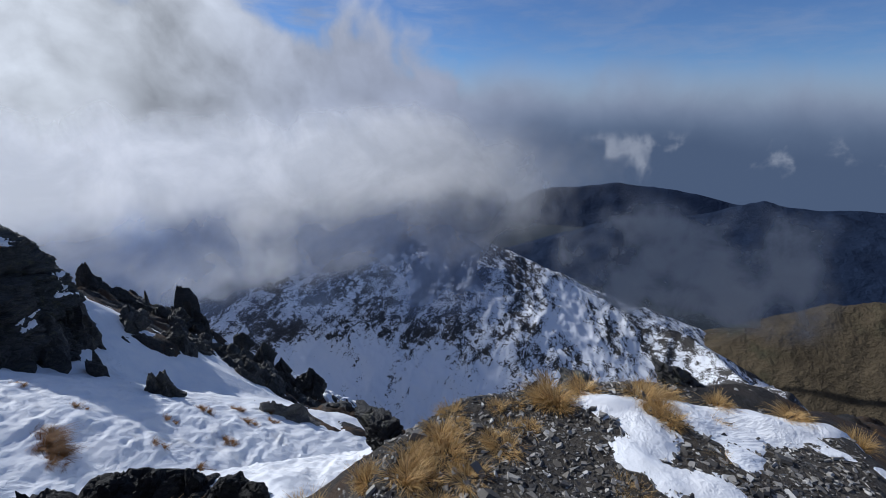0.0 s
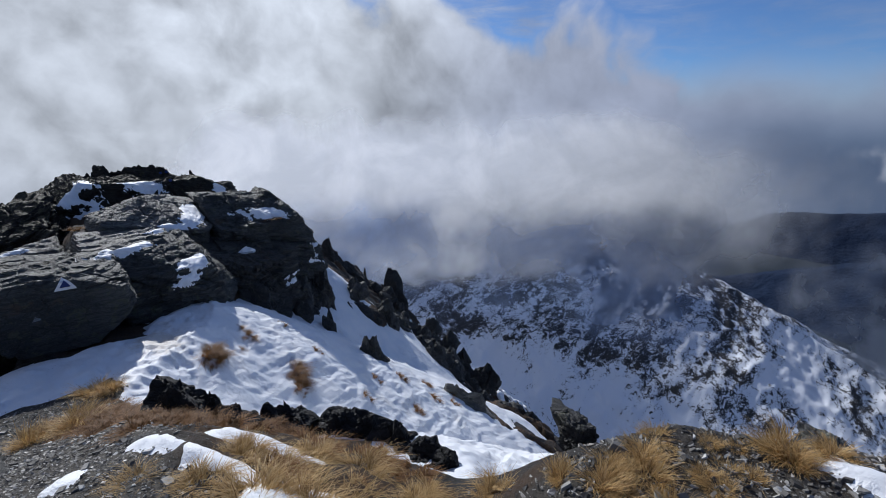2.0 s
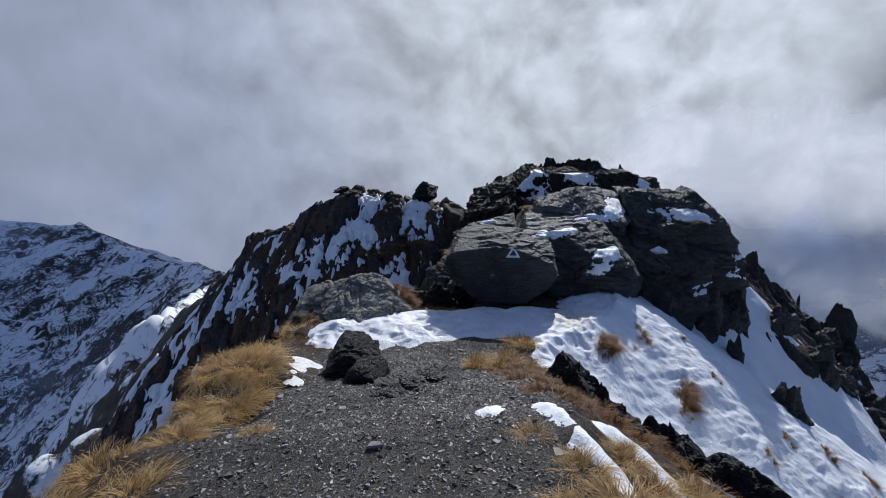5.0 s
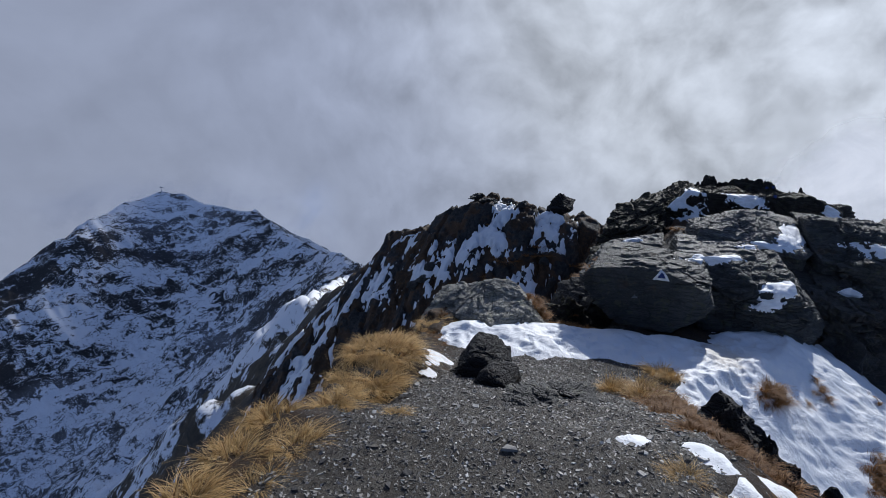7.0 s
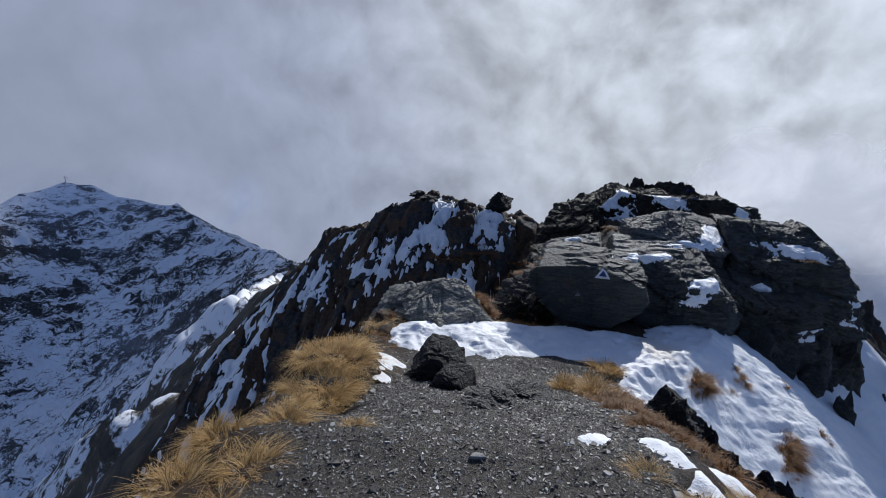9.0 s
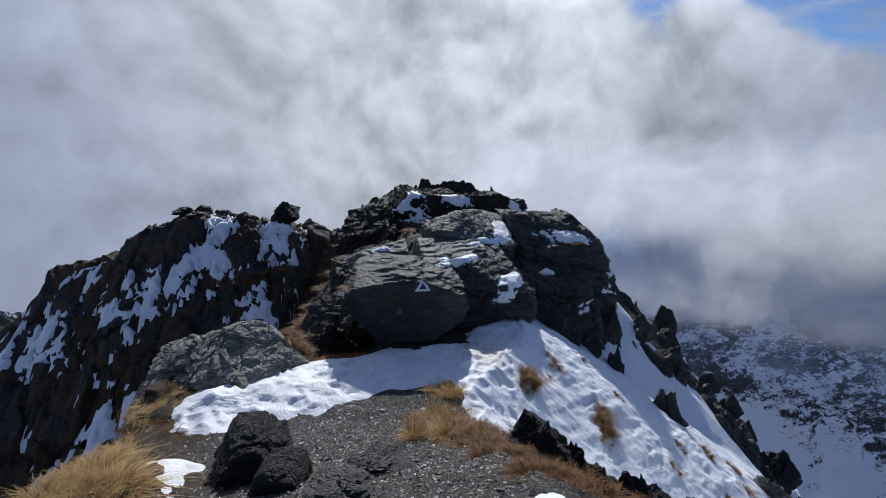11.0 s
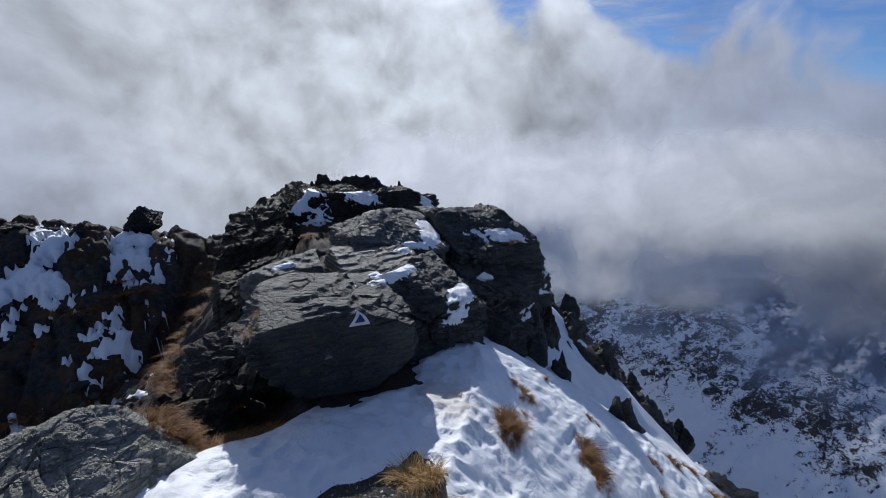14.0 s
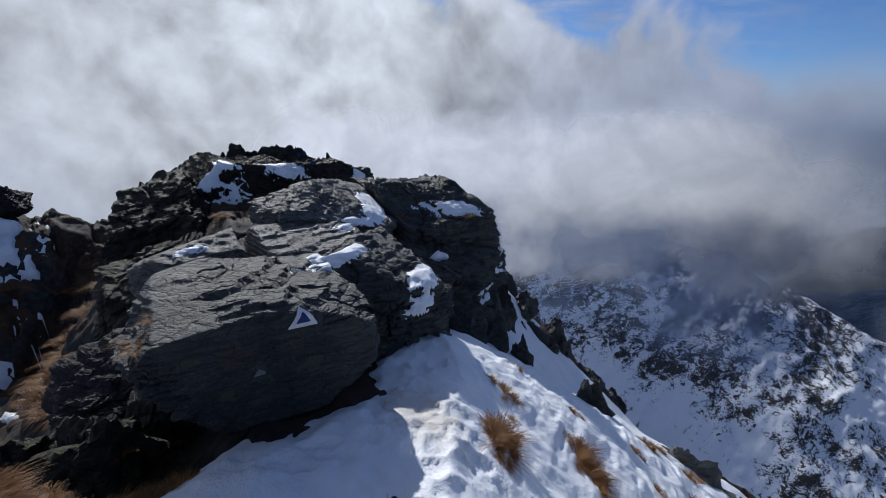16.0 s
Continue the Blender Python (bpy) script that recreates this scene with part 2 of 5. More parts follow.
def mountain_material(name, rock_a, rock_b, amount, scale, blow, crest=(1.0, 0.0)):
    """Wind-stripped snow over broken rock; snow keeps to the flatter ledges."""
    m, k = material(name)
    p = k.add("ShaderNodeTexCoord").outputs["Object"]
    up = k.add("ShaderNodeSeparateXYZ", {0: k.add("ShaderNodeNewGeometry").outputs["Normal"]}).outputs[2]
    zone = k.add("ShaderNodeSeparateColor", {0: k.add("ShaderNodeAttribute", attribute_name="zone").outputs["Color"]})
    snowy, wooded = zone.outputs[0], zone.outputs[1]
    tiny = k.noise(k.stretch(p, (1, 1, 1.5), blow), scale * 3.2, 6, 0.7, 0.3)
    # ledges and ribs that slant across the face, and gullies that run down it
    u = k.vec("DOT_PRODUCT", p, (crest[0], crest[1], 0.0))
    v = k.vec("DOT_PRODUCT", p, (-crest[1], crest[0], 0.0))
    z = k.add("ShaderNodeSeparateXYZ", {0: p}).outputs[2]
    warp = k.math("MULTIPLY", k.math("SUBTRACT", k.noise(p, scale * 0.35, 3, 0.5), 0.5), 16.0)
    face = k.add("ShaderNodeCombineXYZ", {0: k.math("ADD", u, warp), 1: k.math("MULTIPLY", v, 0.45), 2: k.math("ADD", z, warp)}).outputs[0]
    ledge = k.noise(k.stretch(face, (0.34, 0.5, 1.45), (0, 0.85, 0)), scale, 9, 0.70, 0.4)
    gully = k.noise(k.stretch(face, (1.1, 0.5, 0.45), (0, -0.25, 0)), scale * 0.7, 8, 0.66, 0.4)
    patch = k.noise(face, scale * 0.09, 5, 0.6, 0.5)
    rip = k.math("ADD", k.math("MULTIPLY", ledge, 0.6), k.math("MULTIPLY", gully, 0.4))
    s = k.math("ADD", k.math("MULTIPLY", rip, 1.25), k.math("ADD", k.math("MULTIPLY", patch, 0.75), k.math("MULTIPLY", tiny, 0.45)))
    s = k.math("ADD", s, 0.10)
    s = k.math("ADD", s, k.math("MULTIPLY", k.math("SUBTRACT", up, 0.75), 0.30))
    s = k.math("ADD", s, k.math("MULTIPLY", snowy, 0.9))
    snow = k.ramp(s, amount - 0.03, amount + 0.04)
    rock = k.mix(k.ramp(tiny, 0.3, 0.7), rock_a, rock_b)
    # woods colour, made bluish so that it holds the distance haze
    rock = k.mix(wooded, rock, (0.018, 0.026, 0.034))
    c = k.mix(snow, rock, (0.82, 0.85, 0.90))
    finish(k, c, k.math("MULTIPLY_ADD", snow, -0.15, 0.85), k.math("ADD", rip, k.math("MULTIPLY", tiny, 0.6)), 0.4, 0.7, 0.2)
    return m


def plain_material(name, a, b, scale, rough=0.8, bump=0.5, distance=0.02, spots=None, spec=0.3):
    m, k = material(name)
    p = k.add("ShaderNodeTexCoord").outputs["Object"]
    n = k.noise(p, scale, 7, 0.65, 0.2)
    n2 = k.noise(p, scale * 5, 5, 0.65)
    c = k.mix(k.ramp(n, 0.32, 0.68), a, b)
    if spots:
        c = k.mix(k.ramp(k.noise(p, scale * 0.35, 6, 0.6), 0.5, 0.62), c, spots)
    c = k.mix(k.math("MULTIPLY", n2, 0.5), c, tuple(v * 0.6 for v in a))
    finish(k, c, rough, k.math("ADD", n, k.math("MULTIPLY", n2, 0.5)), bump, distance, spec)
    return m


def grass_material(name, a, b, c2):
    m, k = material(name)
    isl = k.add("ShaderNodeNewGeometry").outputs["Random Per Island"]
    rnd = k.add("ShaderNodeObjectInfo").outputs["Random"]
    c = k.mix(isl, a, b)
    c = k.mix(k.math("MULTIPLY", k.ramp(k.math("FRACT", k.math("MULTIPLY", isl, 7.13)), 0.55, 0.95), 0.9), c, c2)
    c = k.mix(k.math("MULTIPLY", rnd, 0.35), c, tuple(v * 0.6 for v in a))
    both = k.add("ShaderNodeMixShader", {0: 0.42, 1: k.add("ShaderNodeBsdfPrincipled", {"Base Color": c, "Roughness": 0.65, "Specular IOR Level": 0.3}),
                                         2: k.add("ShaderNodeBsdfTranslucent", {0: c})})
    k.add("ShaderNodeOutputMaterial", {0: both})
    return m


M_ROCK = rock_material("schist", (0.030, 0.030, 0.030), (0.082, 0.081, 0.075), (0.10, 0.10, 0.066))
M_SLAB = rock_material("weathered_schist", (0.085, 0.083, 0.077), (0.21, 0.205, 0.19), (0.22, 0.215, 0.155))
M_BOULDER = rock_material("boulder_schist", (0.040, 0.043, 0.043), (0.094, 0.098, 0.093), (0.10, 0.106, 0.066))
M_PALE = rock_material("pale_schist", (0.19, 0.185, 0.16), (0.40, 0.385, 0.33), (0.36, 0.35, 0.24))
# mossy rock; its base colour is also darkened to hold shade
M_MOSSY_SHADED = rock_material("mossy_shaded_schist", (0.020, 0.018, 0.016), (0.058, 0.051, 0.042), (0.042, 0.040, 0.024), 0.45, 0.22)
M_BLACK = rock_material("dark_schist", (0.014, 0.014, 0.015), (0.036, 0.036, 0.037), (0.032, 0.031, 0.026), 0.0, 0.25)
M_SNOW = snow_material()
M_GROUND = ground_material()
M_FLANK = mountain_material("snowy_flank", (0.028, 0.028, 0.030), (0.085, 0.078, 0.070), 1.40, 0.34, (0.2, 0.5, 0.9), (0.38, -0.92))
M_PEAK = mountain_material("snowy_peak", (0.024, 0.024, 0.027), (0.072, 0.068, 0.064), 1.36, 0.32, (0.1, -0.4, -0.5), (-0.55, 0.83))
M_BROWN = plain_material("bare_hillside", (0.055, 0.042, 0.024), (0.11, 0.086, 0.052), 0.03, 0.9, 1.0, 14.0, (0.05, 0.05, 0.026))
# far woods: the haze of distance is put into this blue base colour
M_HAZY_FOREST = plain_material("hazy_forest", (0.012, 0.021, 0.046), (0.022, 0.036, 0.072), 0.008, 0.95, 0.8, 30.0, None, 0.05)
M_STRAW = grass_material("dry_grass", (0.58, 0.37, 0.13), (0.82, 0.62, 0.32), (0.17, 0.085, 0.03))
M_RUST = grass_material("rusty_grass", (0.22, 0.098, 0.030), (0.46, 0.25, 0.09), (0.07, 0.032, 0.012))
M_WHITE = plain_material("white_paint", (0.70, 0.72, 0.74), (0.82, 0.83, 0.84), 30, 0.6, 0.3, 0.003)
M_WORN = plain_material("worn_paint", (0.14, 0.15, 0.15), (0.34, 0.36, 0.37), 45, 0.7, 0.3, 0.003)
M_BLUE = plain_material("blue_paint", (0.02, 0.035, 0.14), (0.035, 0.06, 0.21), 30, 0.6, 0.3, 0.003)
M_STEEL = plain_material("weathered_steel", (0.25, 0.25, 0.26), (0.36, 0.36, 0.37), 4, 0.5, 0.2, 0.002)


# ---- noise and mesh helpers ----
def lattice(seed, *cells):
    h = np.full(cells[0].shape, (seed * 2654435761 + 97) & 0xFFFFFFFF, np.uint64)
    for c, prime in zip(cells, (374761393, 668265263, 2147483647)):
        h = ((h ^ (c.astype(np.int64) & 0xFFFFFFFF).astype(np.uint64)) * np.uint64(prime)) & np.uint64(0xFFFFFFFF)
        h ^= h >> np.uint64(15)
    h = (h * np.uint64(2246822519)) & np.uint64(0xFFFFFFFF)
    h ^= h >> np.uint64(13)
    return h.astype(np.float64) / 4294967295.0


def value_noise(seed, *co):
    """Smooth noise in 0..1 over two or three coordinates."""
    base = [np.floor(c) for c in co]
    w = [(c - b) ** 3 * ((c - b) * ((c - b) * 6 - 15) + 10) for c, b in zip(co, base)]
    total = 0.0
    for corner in range(2 ** len(co)):
        bits = [(corner >> i) & 1 for i in range(len(co))]
        f = 1.0
        for b, wi in zip(bits, w):
            f = f * (wi if b else 1 - wi)
        total = total + f * lattice(seed, *[b0 + b for b0, b in zip(base, bits)])
    return total


def fbm(seed, co, scale, octaves=4, gain=0.5, ridged=False):
    """Fractal noise about 0, from -1 to 1."""
    out, amp, norm = 0.0, 1.0, 0.0
    for o in range(octaves):
        n = value_noise(seed + 17 * o, *[c * scale * 2.03 ** o + 7.3 * o for c in co]) * 2 - 1
        out = out + amp * ((1 - 2 * np.abs(n)) if ridged else n)
        norm += amp
        amp *= gain
    return out / norm


def cells(seed, co, scale):
    """Cracked blocks: each point's cell as a random value in 0..1, and how near the point is to a crack (0 on it)."""
    q = [c * scale for c in co]
    base = [np.floor(c) for c in q]
    d1, d2, val = np.full(q[0].shape, 9.0), np.full(q[0].shape, 9.0), np.zeros(q[0].shape)
    for corner in range(3 ** len(co)):
        off = [(corner // 3 ** i) % 3 - 1 for i in range(len(co))]
        cell = [b + o for b, o in zip(base, off)]
        d = sum((c + lattice(seed + 7 * i, *cell) - qi) ** 2 for i, (c, qi) in enumerate(zip(cell, q)))
        near = d < d1
        d2 = np.where(near, d1, np.minimum(d2, d))
        val = np.where(near, lattice(seed + 91, *cell), val)
        d1 = np.where(near, d, d1)
    return val, np.sqrt(d2) - np.sqrt(d1)


def smooth(v, lo, hi):
    u = np.clip((v - lo) / (hi - lo), 0, 1)
    return u * u * (3 - 2 * u)


def mesh_from(name, verts, faces, mat, shade=True, zone=None):
    me = bpy.data.meshes.new(name)
    verts, faces = np.asarray(verts, np.float32), np.asarray(faces, np.int32)
    n = faces.shape[1]
    me.vertices.add(len(verts))
    me.vertices.foreach_set("co", verts.ravel())
    me.loops.add(faces.size)
    me.loops.foreach_set("vertex_index", faces.ravel())
    me.polygons.add(len(faces))
    me.polygons.foreach_set("loop_start", np.arange(0, faces.size, n, dtype=np.int32))
    me.polygons.foreach_set("use_smooth", np.full(len(faces), shade))
    me.update(calc_edges=True)
    if zone is not None:
        at = me.color_attributes.new("zone", "FLOAT_COLOR", "POINT")
        at.data.foreach_set("color", np.column_stack([zone, np.ones(len(verts))]).astype(np.float32).ravel())
    me.materials.append(mat)
    return me


def grid_faces(ni, nj, keep=None):
    i, j = np.meshgrid(np.arange(ni - 1), np.arange(nj - 1), indexing="ij")
    a = (i * nj + j).ravel()
    f = np.column_stack([a, a + nj, a + nj + 1, a + 1])
    return f if keep is None else f[keep.ravel()]


def part(name, bm, mat, parent, label=""):
    me = bpy.data.meshes.new(name)
    bm.to_mesh(me)
    bm.free()
    me.materials.append(mat)
    ob = new(name, me)
    ob.parent = parent
    return tagged(ob, label)


# ---- the shape of the land ----
def along(x, y, pts, flat=0.0, left=1.0, right=1.0, curve=0.0, soft=0.0):
    """The height of a ridge whose crest runs through pts: beyond its flat half-width it falls off by left and right."""
    nearest, best = (None if soft else np.full(x.shape, 1e18)), np.zeros(x.shape)
    for (x0, y0, z0), (x1, y1, z1) in zip(pts, pts[1:]):
        dx, dy = x1 - x0, y1 - y0
        u = np.clip(((x - x0) * dx + (y - y0) * dy) / (dx * dx + dy * dy), 0, 1)
        ox, oy = x - x0 - u * dx, y - y0 - u * dy
        away = np.hypot(ox, oy)
        dist = np.maximum(away - flat, 0)
        side = np.where(dx * oy - dy * ox > 0, left, right)
        h = z0 + u * (z1 - z0) - side * dist - curve * dist * dist
        if soft:
            best = h if nearest is None else blend(soft, best, h)
            nearest = 0
        else:
            best = np.where(away < nearest, h, best)
            nearest = np.minimum(nearest, away)
    return best


def blend(k, *hs):
    """A soft maximum."""
    top = np.maximum.reduce(hs)
    return top + k * np.log(sum(np.exp((h - top) / k) for h in hs))


CREST = [(1.5, -9, 0.6), (0.2, -2, 0.25), (-0.5, 0.5, 0.14), (-0.85, 2.0, 0.0), (-1.1, 3.0, -0.36), (-1.3, 4.0, -0.76), (-1.3, 4.8, -0.98), (-0.8, 6.0, -1.08), (0.4, 7.6, -1.3)]
LEDGE = [(-2.55, 4.4, -0.98), (-2.65, 5.0, -0.98), (-2.75, 5.7, -1.02)]
OUTCROP = [(0.3, 8.4, -1.4), (1.6, 10.6, -1.1), (1.3, 13.5, -1.3), (1.3, 16.5, -0.9), (2.6, 19, -2.6)]
SPUR = [(0.6, -1.0, 0.12), (2.4, -0.05, -0.02), (3.3, -0.35, -0.02), (3.5, -1.1, -0.08)]
SPUR_END = [(3.4, -0.9, -0.12), (6.5, -3.2, -1.6), (15, -9, -7)]
SHOULDER = [(3.4, 11.0, -1.3), (5.2, 11.8, -2.0), (9.0, 16.5, -4.9), (13.6, 21.2, -8.0), (16.8, 19.6, -12.2), (18.2, 16.0, -14.0), (19.5, 11.0, -19.0)]
KNOLL = [(-1.0, 23, -4.6), (-2.9, 25, -3.7), (-5.6, 25.2, -2.5), (-9.4, 25, -2.3), (-12.0, 25, -3.1), (-13.6, 25, -4.3), (-16.4, 25.2, -5.0), (-19, 26, -8)]
BUTTRESS = [(-13.5, 25, -4.6), (-19.5, 25.5, -9.0), (-31, 25.5, -18.5), (-44, 22, -33)]
SADDLE = [(-14, 28, -6), (-41, 52, -20.5), (-76, 70, -36), (-182, 221, -88)]


def base_height(x, y):
    """The land without its small rocks."""
    off = smooth(np.hypot(x, y - 10), 18, 30)
    wx, wy = x + fbm(91, (x, y), 0.10, 3) * 3.5 * off, y + fbm(92, (x, y), 0.10, 3) * 3.5 * off
    h = blend(0.10,
              along(x, y, CREST, 1.5, 2.3, 0.68, 0.010),
              along(x, y, LEDGE, 0.45, 1.9, 1.0),
              along(x, y, OUTCROP, 1.0, 1.0, 0.98, 0.01),
              along(x, y, SPUR, 0.75, 0.95, 0.5, 0.03) - 0.72 * np.maximum((x - 3.35) * 0.85 + y * 0.53 - 0.05, 0),
              along(x, y, SPUR_END, 0.6, 0.75, 0.3, 0.03),
              along(x, y, SHOULDER, 0.2, 0.9, 0.95, 0.01),
              along(x, y, KNOLL, 0.8, 1.0, 1.1, 0.005),
              along(wx, wy, BUTTRESS, 0.4, 1.0, 1.3),
              along(wx, wy, SADDLE, 0.5, 1.0, 1.0))
    # a grassy mound along the path's outer edge
    h = h + 0.30 * smooth(1.0 - np.hypot((x + 2.55) / 0.75, (y - 3.45) / 1.0), 0, 0.8)
    # a hollow beside the boulder
    return h - 0.45 * smooth(1.3 - np.hypot((x + 1.5) * 0.9, y - 7.5), 0, 0.9)


def rim(y):
    """Where, going right, the snow slope begins."""
    return np.interp(y, [-4, 0.8, 1.6, 2.75, 3.84, 4.6, 5.3, 6.3, 7.2, 9, 14], [3.0, 2.7, 2.5, 2.2, 1.05, 0.50, 0.40, 0.45, 0.75, 2.6, 4.2])


def trodden(x, y):
    """1 on the gravel of the path and of the spur."""
    w = fbm(5, (x, y), 1.3, 3) * 0.35
    a = smooth(x + w + 0.12 * np.maximum(y - 1.5, 0), -1.95, -1.55) * smooth(0.75 - 0.09 * np.maximum(y - 1.2, 0) - x + w, -0.15, 0.25) * smooth(5.5 - y + w, 0, 0.5)
    b = smooth(x + w, 1.4, 1.9) * smooth(1.0 - y + w, 0, 0.4) * smooth(4.0 - x, 0, 0.4)
    return np.maximum(a, b * 0.9)


def roughness(x, y):
    """How craggy the ground is: smooth on the path, broken on the flanks."""
    g = trodden(x, y)
    near_slope = smooth(x - rim(y), -0.4, 0.3) * smooth(9.5 - y, 0, 2) * smooth(8.5 - x, 0, 1.5)
    calm = smooth(y, 3.4, 4.2) * smooth(7.0 - y, 0, 0.8) * smooth(x, -2.8, -2.2) * smooth(2.4 - x, 0, 0.8)
    return np.clip(1 - g, 0.06, 1) * (1 - 0.75 * near_slope) * (1 - 0.85 * calm)


def land(x, y):
    r = roughness(x, y)
    big = fbm(11, (x, y), 0.33, 3) * 0.45
    wx, wy = x + fbm(22, (x, y), 0.9, 2) * 0.5, y + fbm(23, (x, y), 0.9, 2) * 0.5
    v1, e1 = cells(24, (wx, wy * 0.8), 0.62)
    v2, e2 = cells(25, (wx, wy), 1.9)
    crag = (v1 - 0.5) * 0.55 - 0.22 * smooth(0.16 - e1, 0, 0.16) + (v2 - 0.5) * 0.24 + fbm(31, (x, y), 1.6, 4, 0.55, True) * 0.16
    wide = smooth(np.hypot(x, y - 3), 5, 14)
    fine = fbm(41, (x, y), 5.0, 3) * 0.018
    return base_height(x, y) + r * (big * (0.12 + 0.9 * wide) + crag * (0.32 + 0.75 * wide + 0.25 * smooth(-x, 4, 9) + 0.5 * smooth(-x, 2.5, 3.4) * smooth(9 - y, 0, 3))) + fine


def band(x, y, pts, w):
    """Distance inside a band of half-width w along pts."""
    best = np.full(x.shape, 1e9)
    for (x0, y0), (x1, y1) in zip(pts, pts[1:]):
        dx, dy = x1 - x0, y1 - y0
        u = np.clip(((x - x0) * dx + (y - y0) * dy) / (dx * dx + dy * dy), 0, 1)
        best = np.minimum(best, np.hypot(x - x0 - u * dx, y - y0 - u * dy))
    return w - best


def snow_cover(x, y):
    """Positive inside the snow patches near the path, in metres from their edge."""
    w = fbm(61, (x, y), 1.6, 4) * 0.28 + fbm(62, (x, y), 5.5, 3) * 0.07
    slope = np.minimum(np.minimum(x - rim(y), 10.0 - x), 12.5 - y)
    slope = np.minimum(slope, y - 1.55 - 0.25 * (x - 2.0))
    strip = band(x, y, [(-2.3, 5.0), (-1.5, 5.6), (-0.6, 5.95), (0.4, 6.3), (1.2, 6.6)], 0.56)
    tongue = band(x, y, [(0.45, 2.52), (0.62, 2.2), (0.85, 1.8), (1.0, 1.55)], 0.13)
    tongue2 = band(x, y, [(0.88, 2.5), (1.05, 2.2), (1.3, 1.9), (1.7, 1.4)], 0.12)
    streak = np.maximum(band(x, y, [(-2.0, 3.35), (-2.12, 3.9)], 0.10), band(x, y, [(0.05, 2.44), (0.08, 2.48)], 0.05) - 0.3 * np.maximum(w, 0))
    cap = np.maximum.reduce([band(x, y, [(3.36, -0.24), (3.45, -0.50)], 0.10), band(x, y, [(3.60, -0.70), (3.66, -0.97), (3.72, -1.30), (3.82, -1.62), (4.2, -2.4)], 0.085),
                             band(x, y, [(3.48, -0.85), (3.58, -1.2)], 0.055), band(x, y, [(3.30, -0.62), (3.12, -0.66)], 0.12), band(x, y, [(2.97, -0.55), (2.86, -0.70), (2.88, -0.95)], 0.12),
                             band(x, y, [(3.50, -1.15), (3.25, -1.13)], 0.08), band(x, y, [(3.62, -1.65), (3.55, -1.9)], 0.06)])
    caps = cap + fbm(63, (x, y), 4.5, 4, 0.6) * 0.11 - 0.045
    out = np.maximum(np.maximum.reduce([slope, strip, tongue, tongue2, streak]) + w * 0.8, caps)
    # scattered drifts on the craggy flanks
    wild = fbm(71, ((x * 0.8 - y * 0.6) * 1.25, (x * 0.6 + y * 0.8) * 0.6), 0.5, 5, 0.62) * 0.75 + fbm(72, (x, y), 1.7, 4, 0.65) * 1.15
    # the knoll's snowfield slants down its face, with rocks standing through it
    field = np.maximum.reduce([band(x, y, [(-5.9, 23.9), (-6.9, 22.9), (-8.6, 22.6), (-10.2, 21.9), (-11.0, 21.4)], 0.62), band(x, y, [(-8.2, 24.0), (-9.0, 24.6)], 0.40),
                               band(x, y, [(-14.8, 24.0), (-13.4, 22.8), (-13.0, 22.0)], 0.55), band(x, y, [(-15.9, 22.0), (-14.4, 20.6)], 0.60),
                               band(x, y, [(-5.5, 20.9), (-6.5, 20.6)], 0.5), band(x, y, [(-3.9, 25.0), (-4.5, 23.6)], 0.30), band(x, y, [(-4.5, 21.8), (-4.3, 22.1)], 0.35)])
    knoll = smooth(y, 18.8, 20.0) * smooth(-3.2 - x, 0, 0.6) * smooth(x, -17.5, -16.2)
    islands = fbm(72, (x, y), 2.3, 4, 0.75) * 1.9 + fbm(73, (x, y), 0.6, 2) * 0.3
    wild = wild * (1 - knoll) + knoll * (np.maximum(field, -0.95) + islands - 0.05)
    flank = np.maximum(smooth(y, 13, 16) * smooth(-3.2 - x, 0, 2), smooth(x - 0.62 * y, 0.0, 2.5) * smooth(y, 9, 12))
    flank = np.maximum(flank, smooth(-5.0 - x, 0, 3) * smooth(y, 6, 9)) * (1 - smooth(x, -5, -3) * smooth(17 - y, 0, 3) * smooth(2 - x, 0, 1))
    return np.maximum(out, np.where(flank > 0.02, wild * flank - 0.02 - 0.10 * smooth(-x, 11, 15) - (1 - flank), -1.0))


def snow_height(x, y):
    c = snow_cover(x, y)
    wide = smooth(np.hypot(x, y - 3), 7, 15)
    path = smooth(2.2 - x - 0.35 * (6 - y), 0, 1.0) * smooth(y, 4.2, 5.0)
    lumps = fbm(84, (x, y), 6.5, 4, 0.6) * (0.012 + 0.022 * path) * (1 - wide)
    thick = np.clip(c, -0.35, 0.22) * (0.34 - 0.12 * path + 0.45 * wide)
    drift = fbm(81, (x, y), 0.9, 3) * 0.09 + fbm(82, (x, y), 2.2, 4, 0.55) * 0.036
    v, e = cells(86, (x + fbm(85, (x, y), 2.0, 2) * 0.2, y * 0.8), 5.2)
    foot = -0.032 * smooth(e, 0.10, 0.30) * smooth(v, 0.45, 0.5) * smooth(c, 0.03, 0.12) * (0.25 + 0.75 * path) * (1 - wide)
    blown = fbm(87, (x * 0.8 + y * 0.6, (y * 0.8 - x * 0.6) * 3.2), 1.5, 4, 0.6, True) * 0.05 * (1 - path) * (1 - wide)
    drift = (np.maximum(drift + lumps + blown, -0.05) + 0.05 * smooth(c, 0.0, 0.2)) * (0.22 + 0.78 * smooth(c, 0.1, 0.5)) * (1 - wide) + wide * drift
    r = roughness(x, y)
    big = fbm(11, (x, y), 0.33, 3) * 0.45
    return base_height(x, y) + r * big * (0.12 + 0.9 * wide) + thick + drift + foot + 0.015


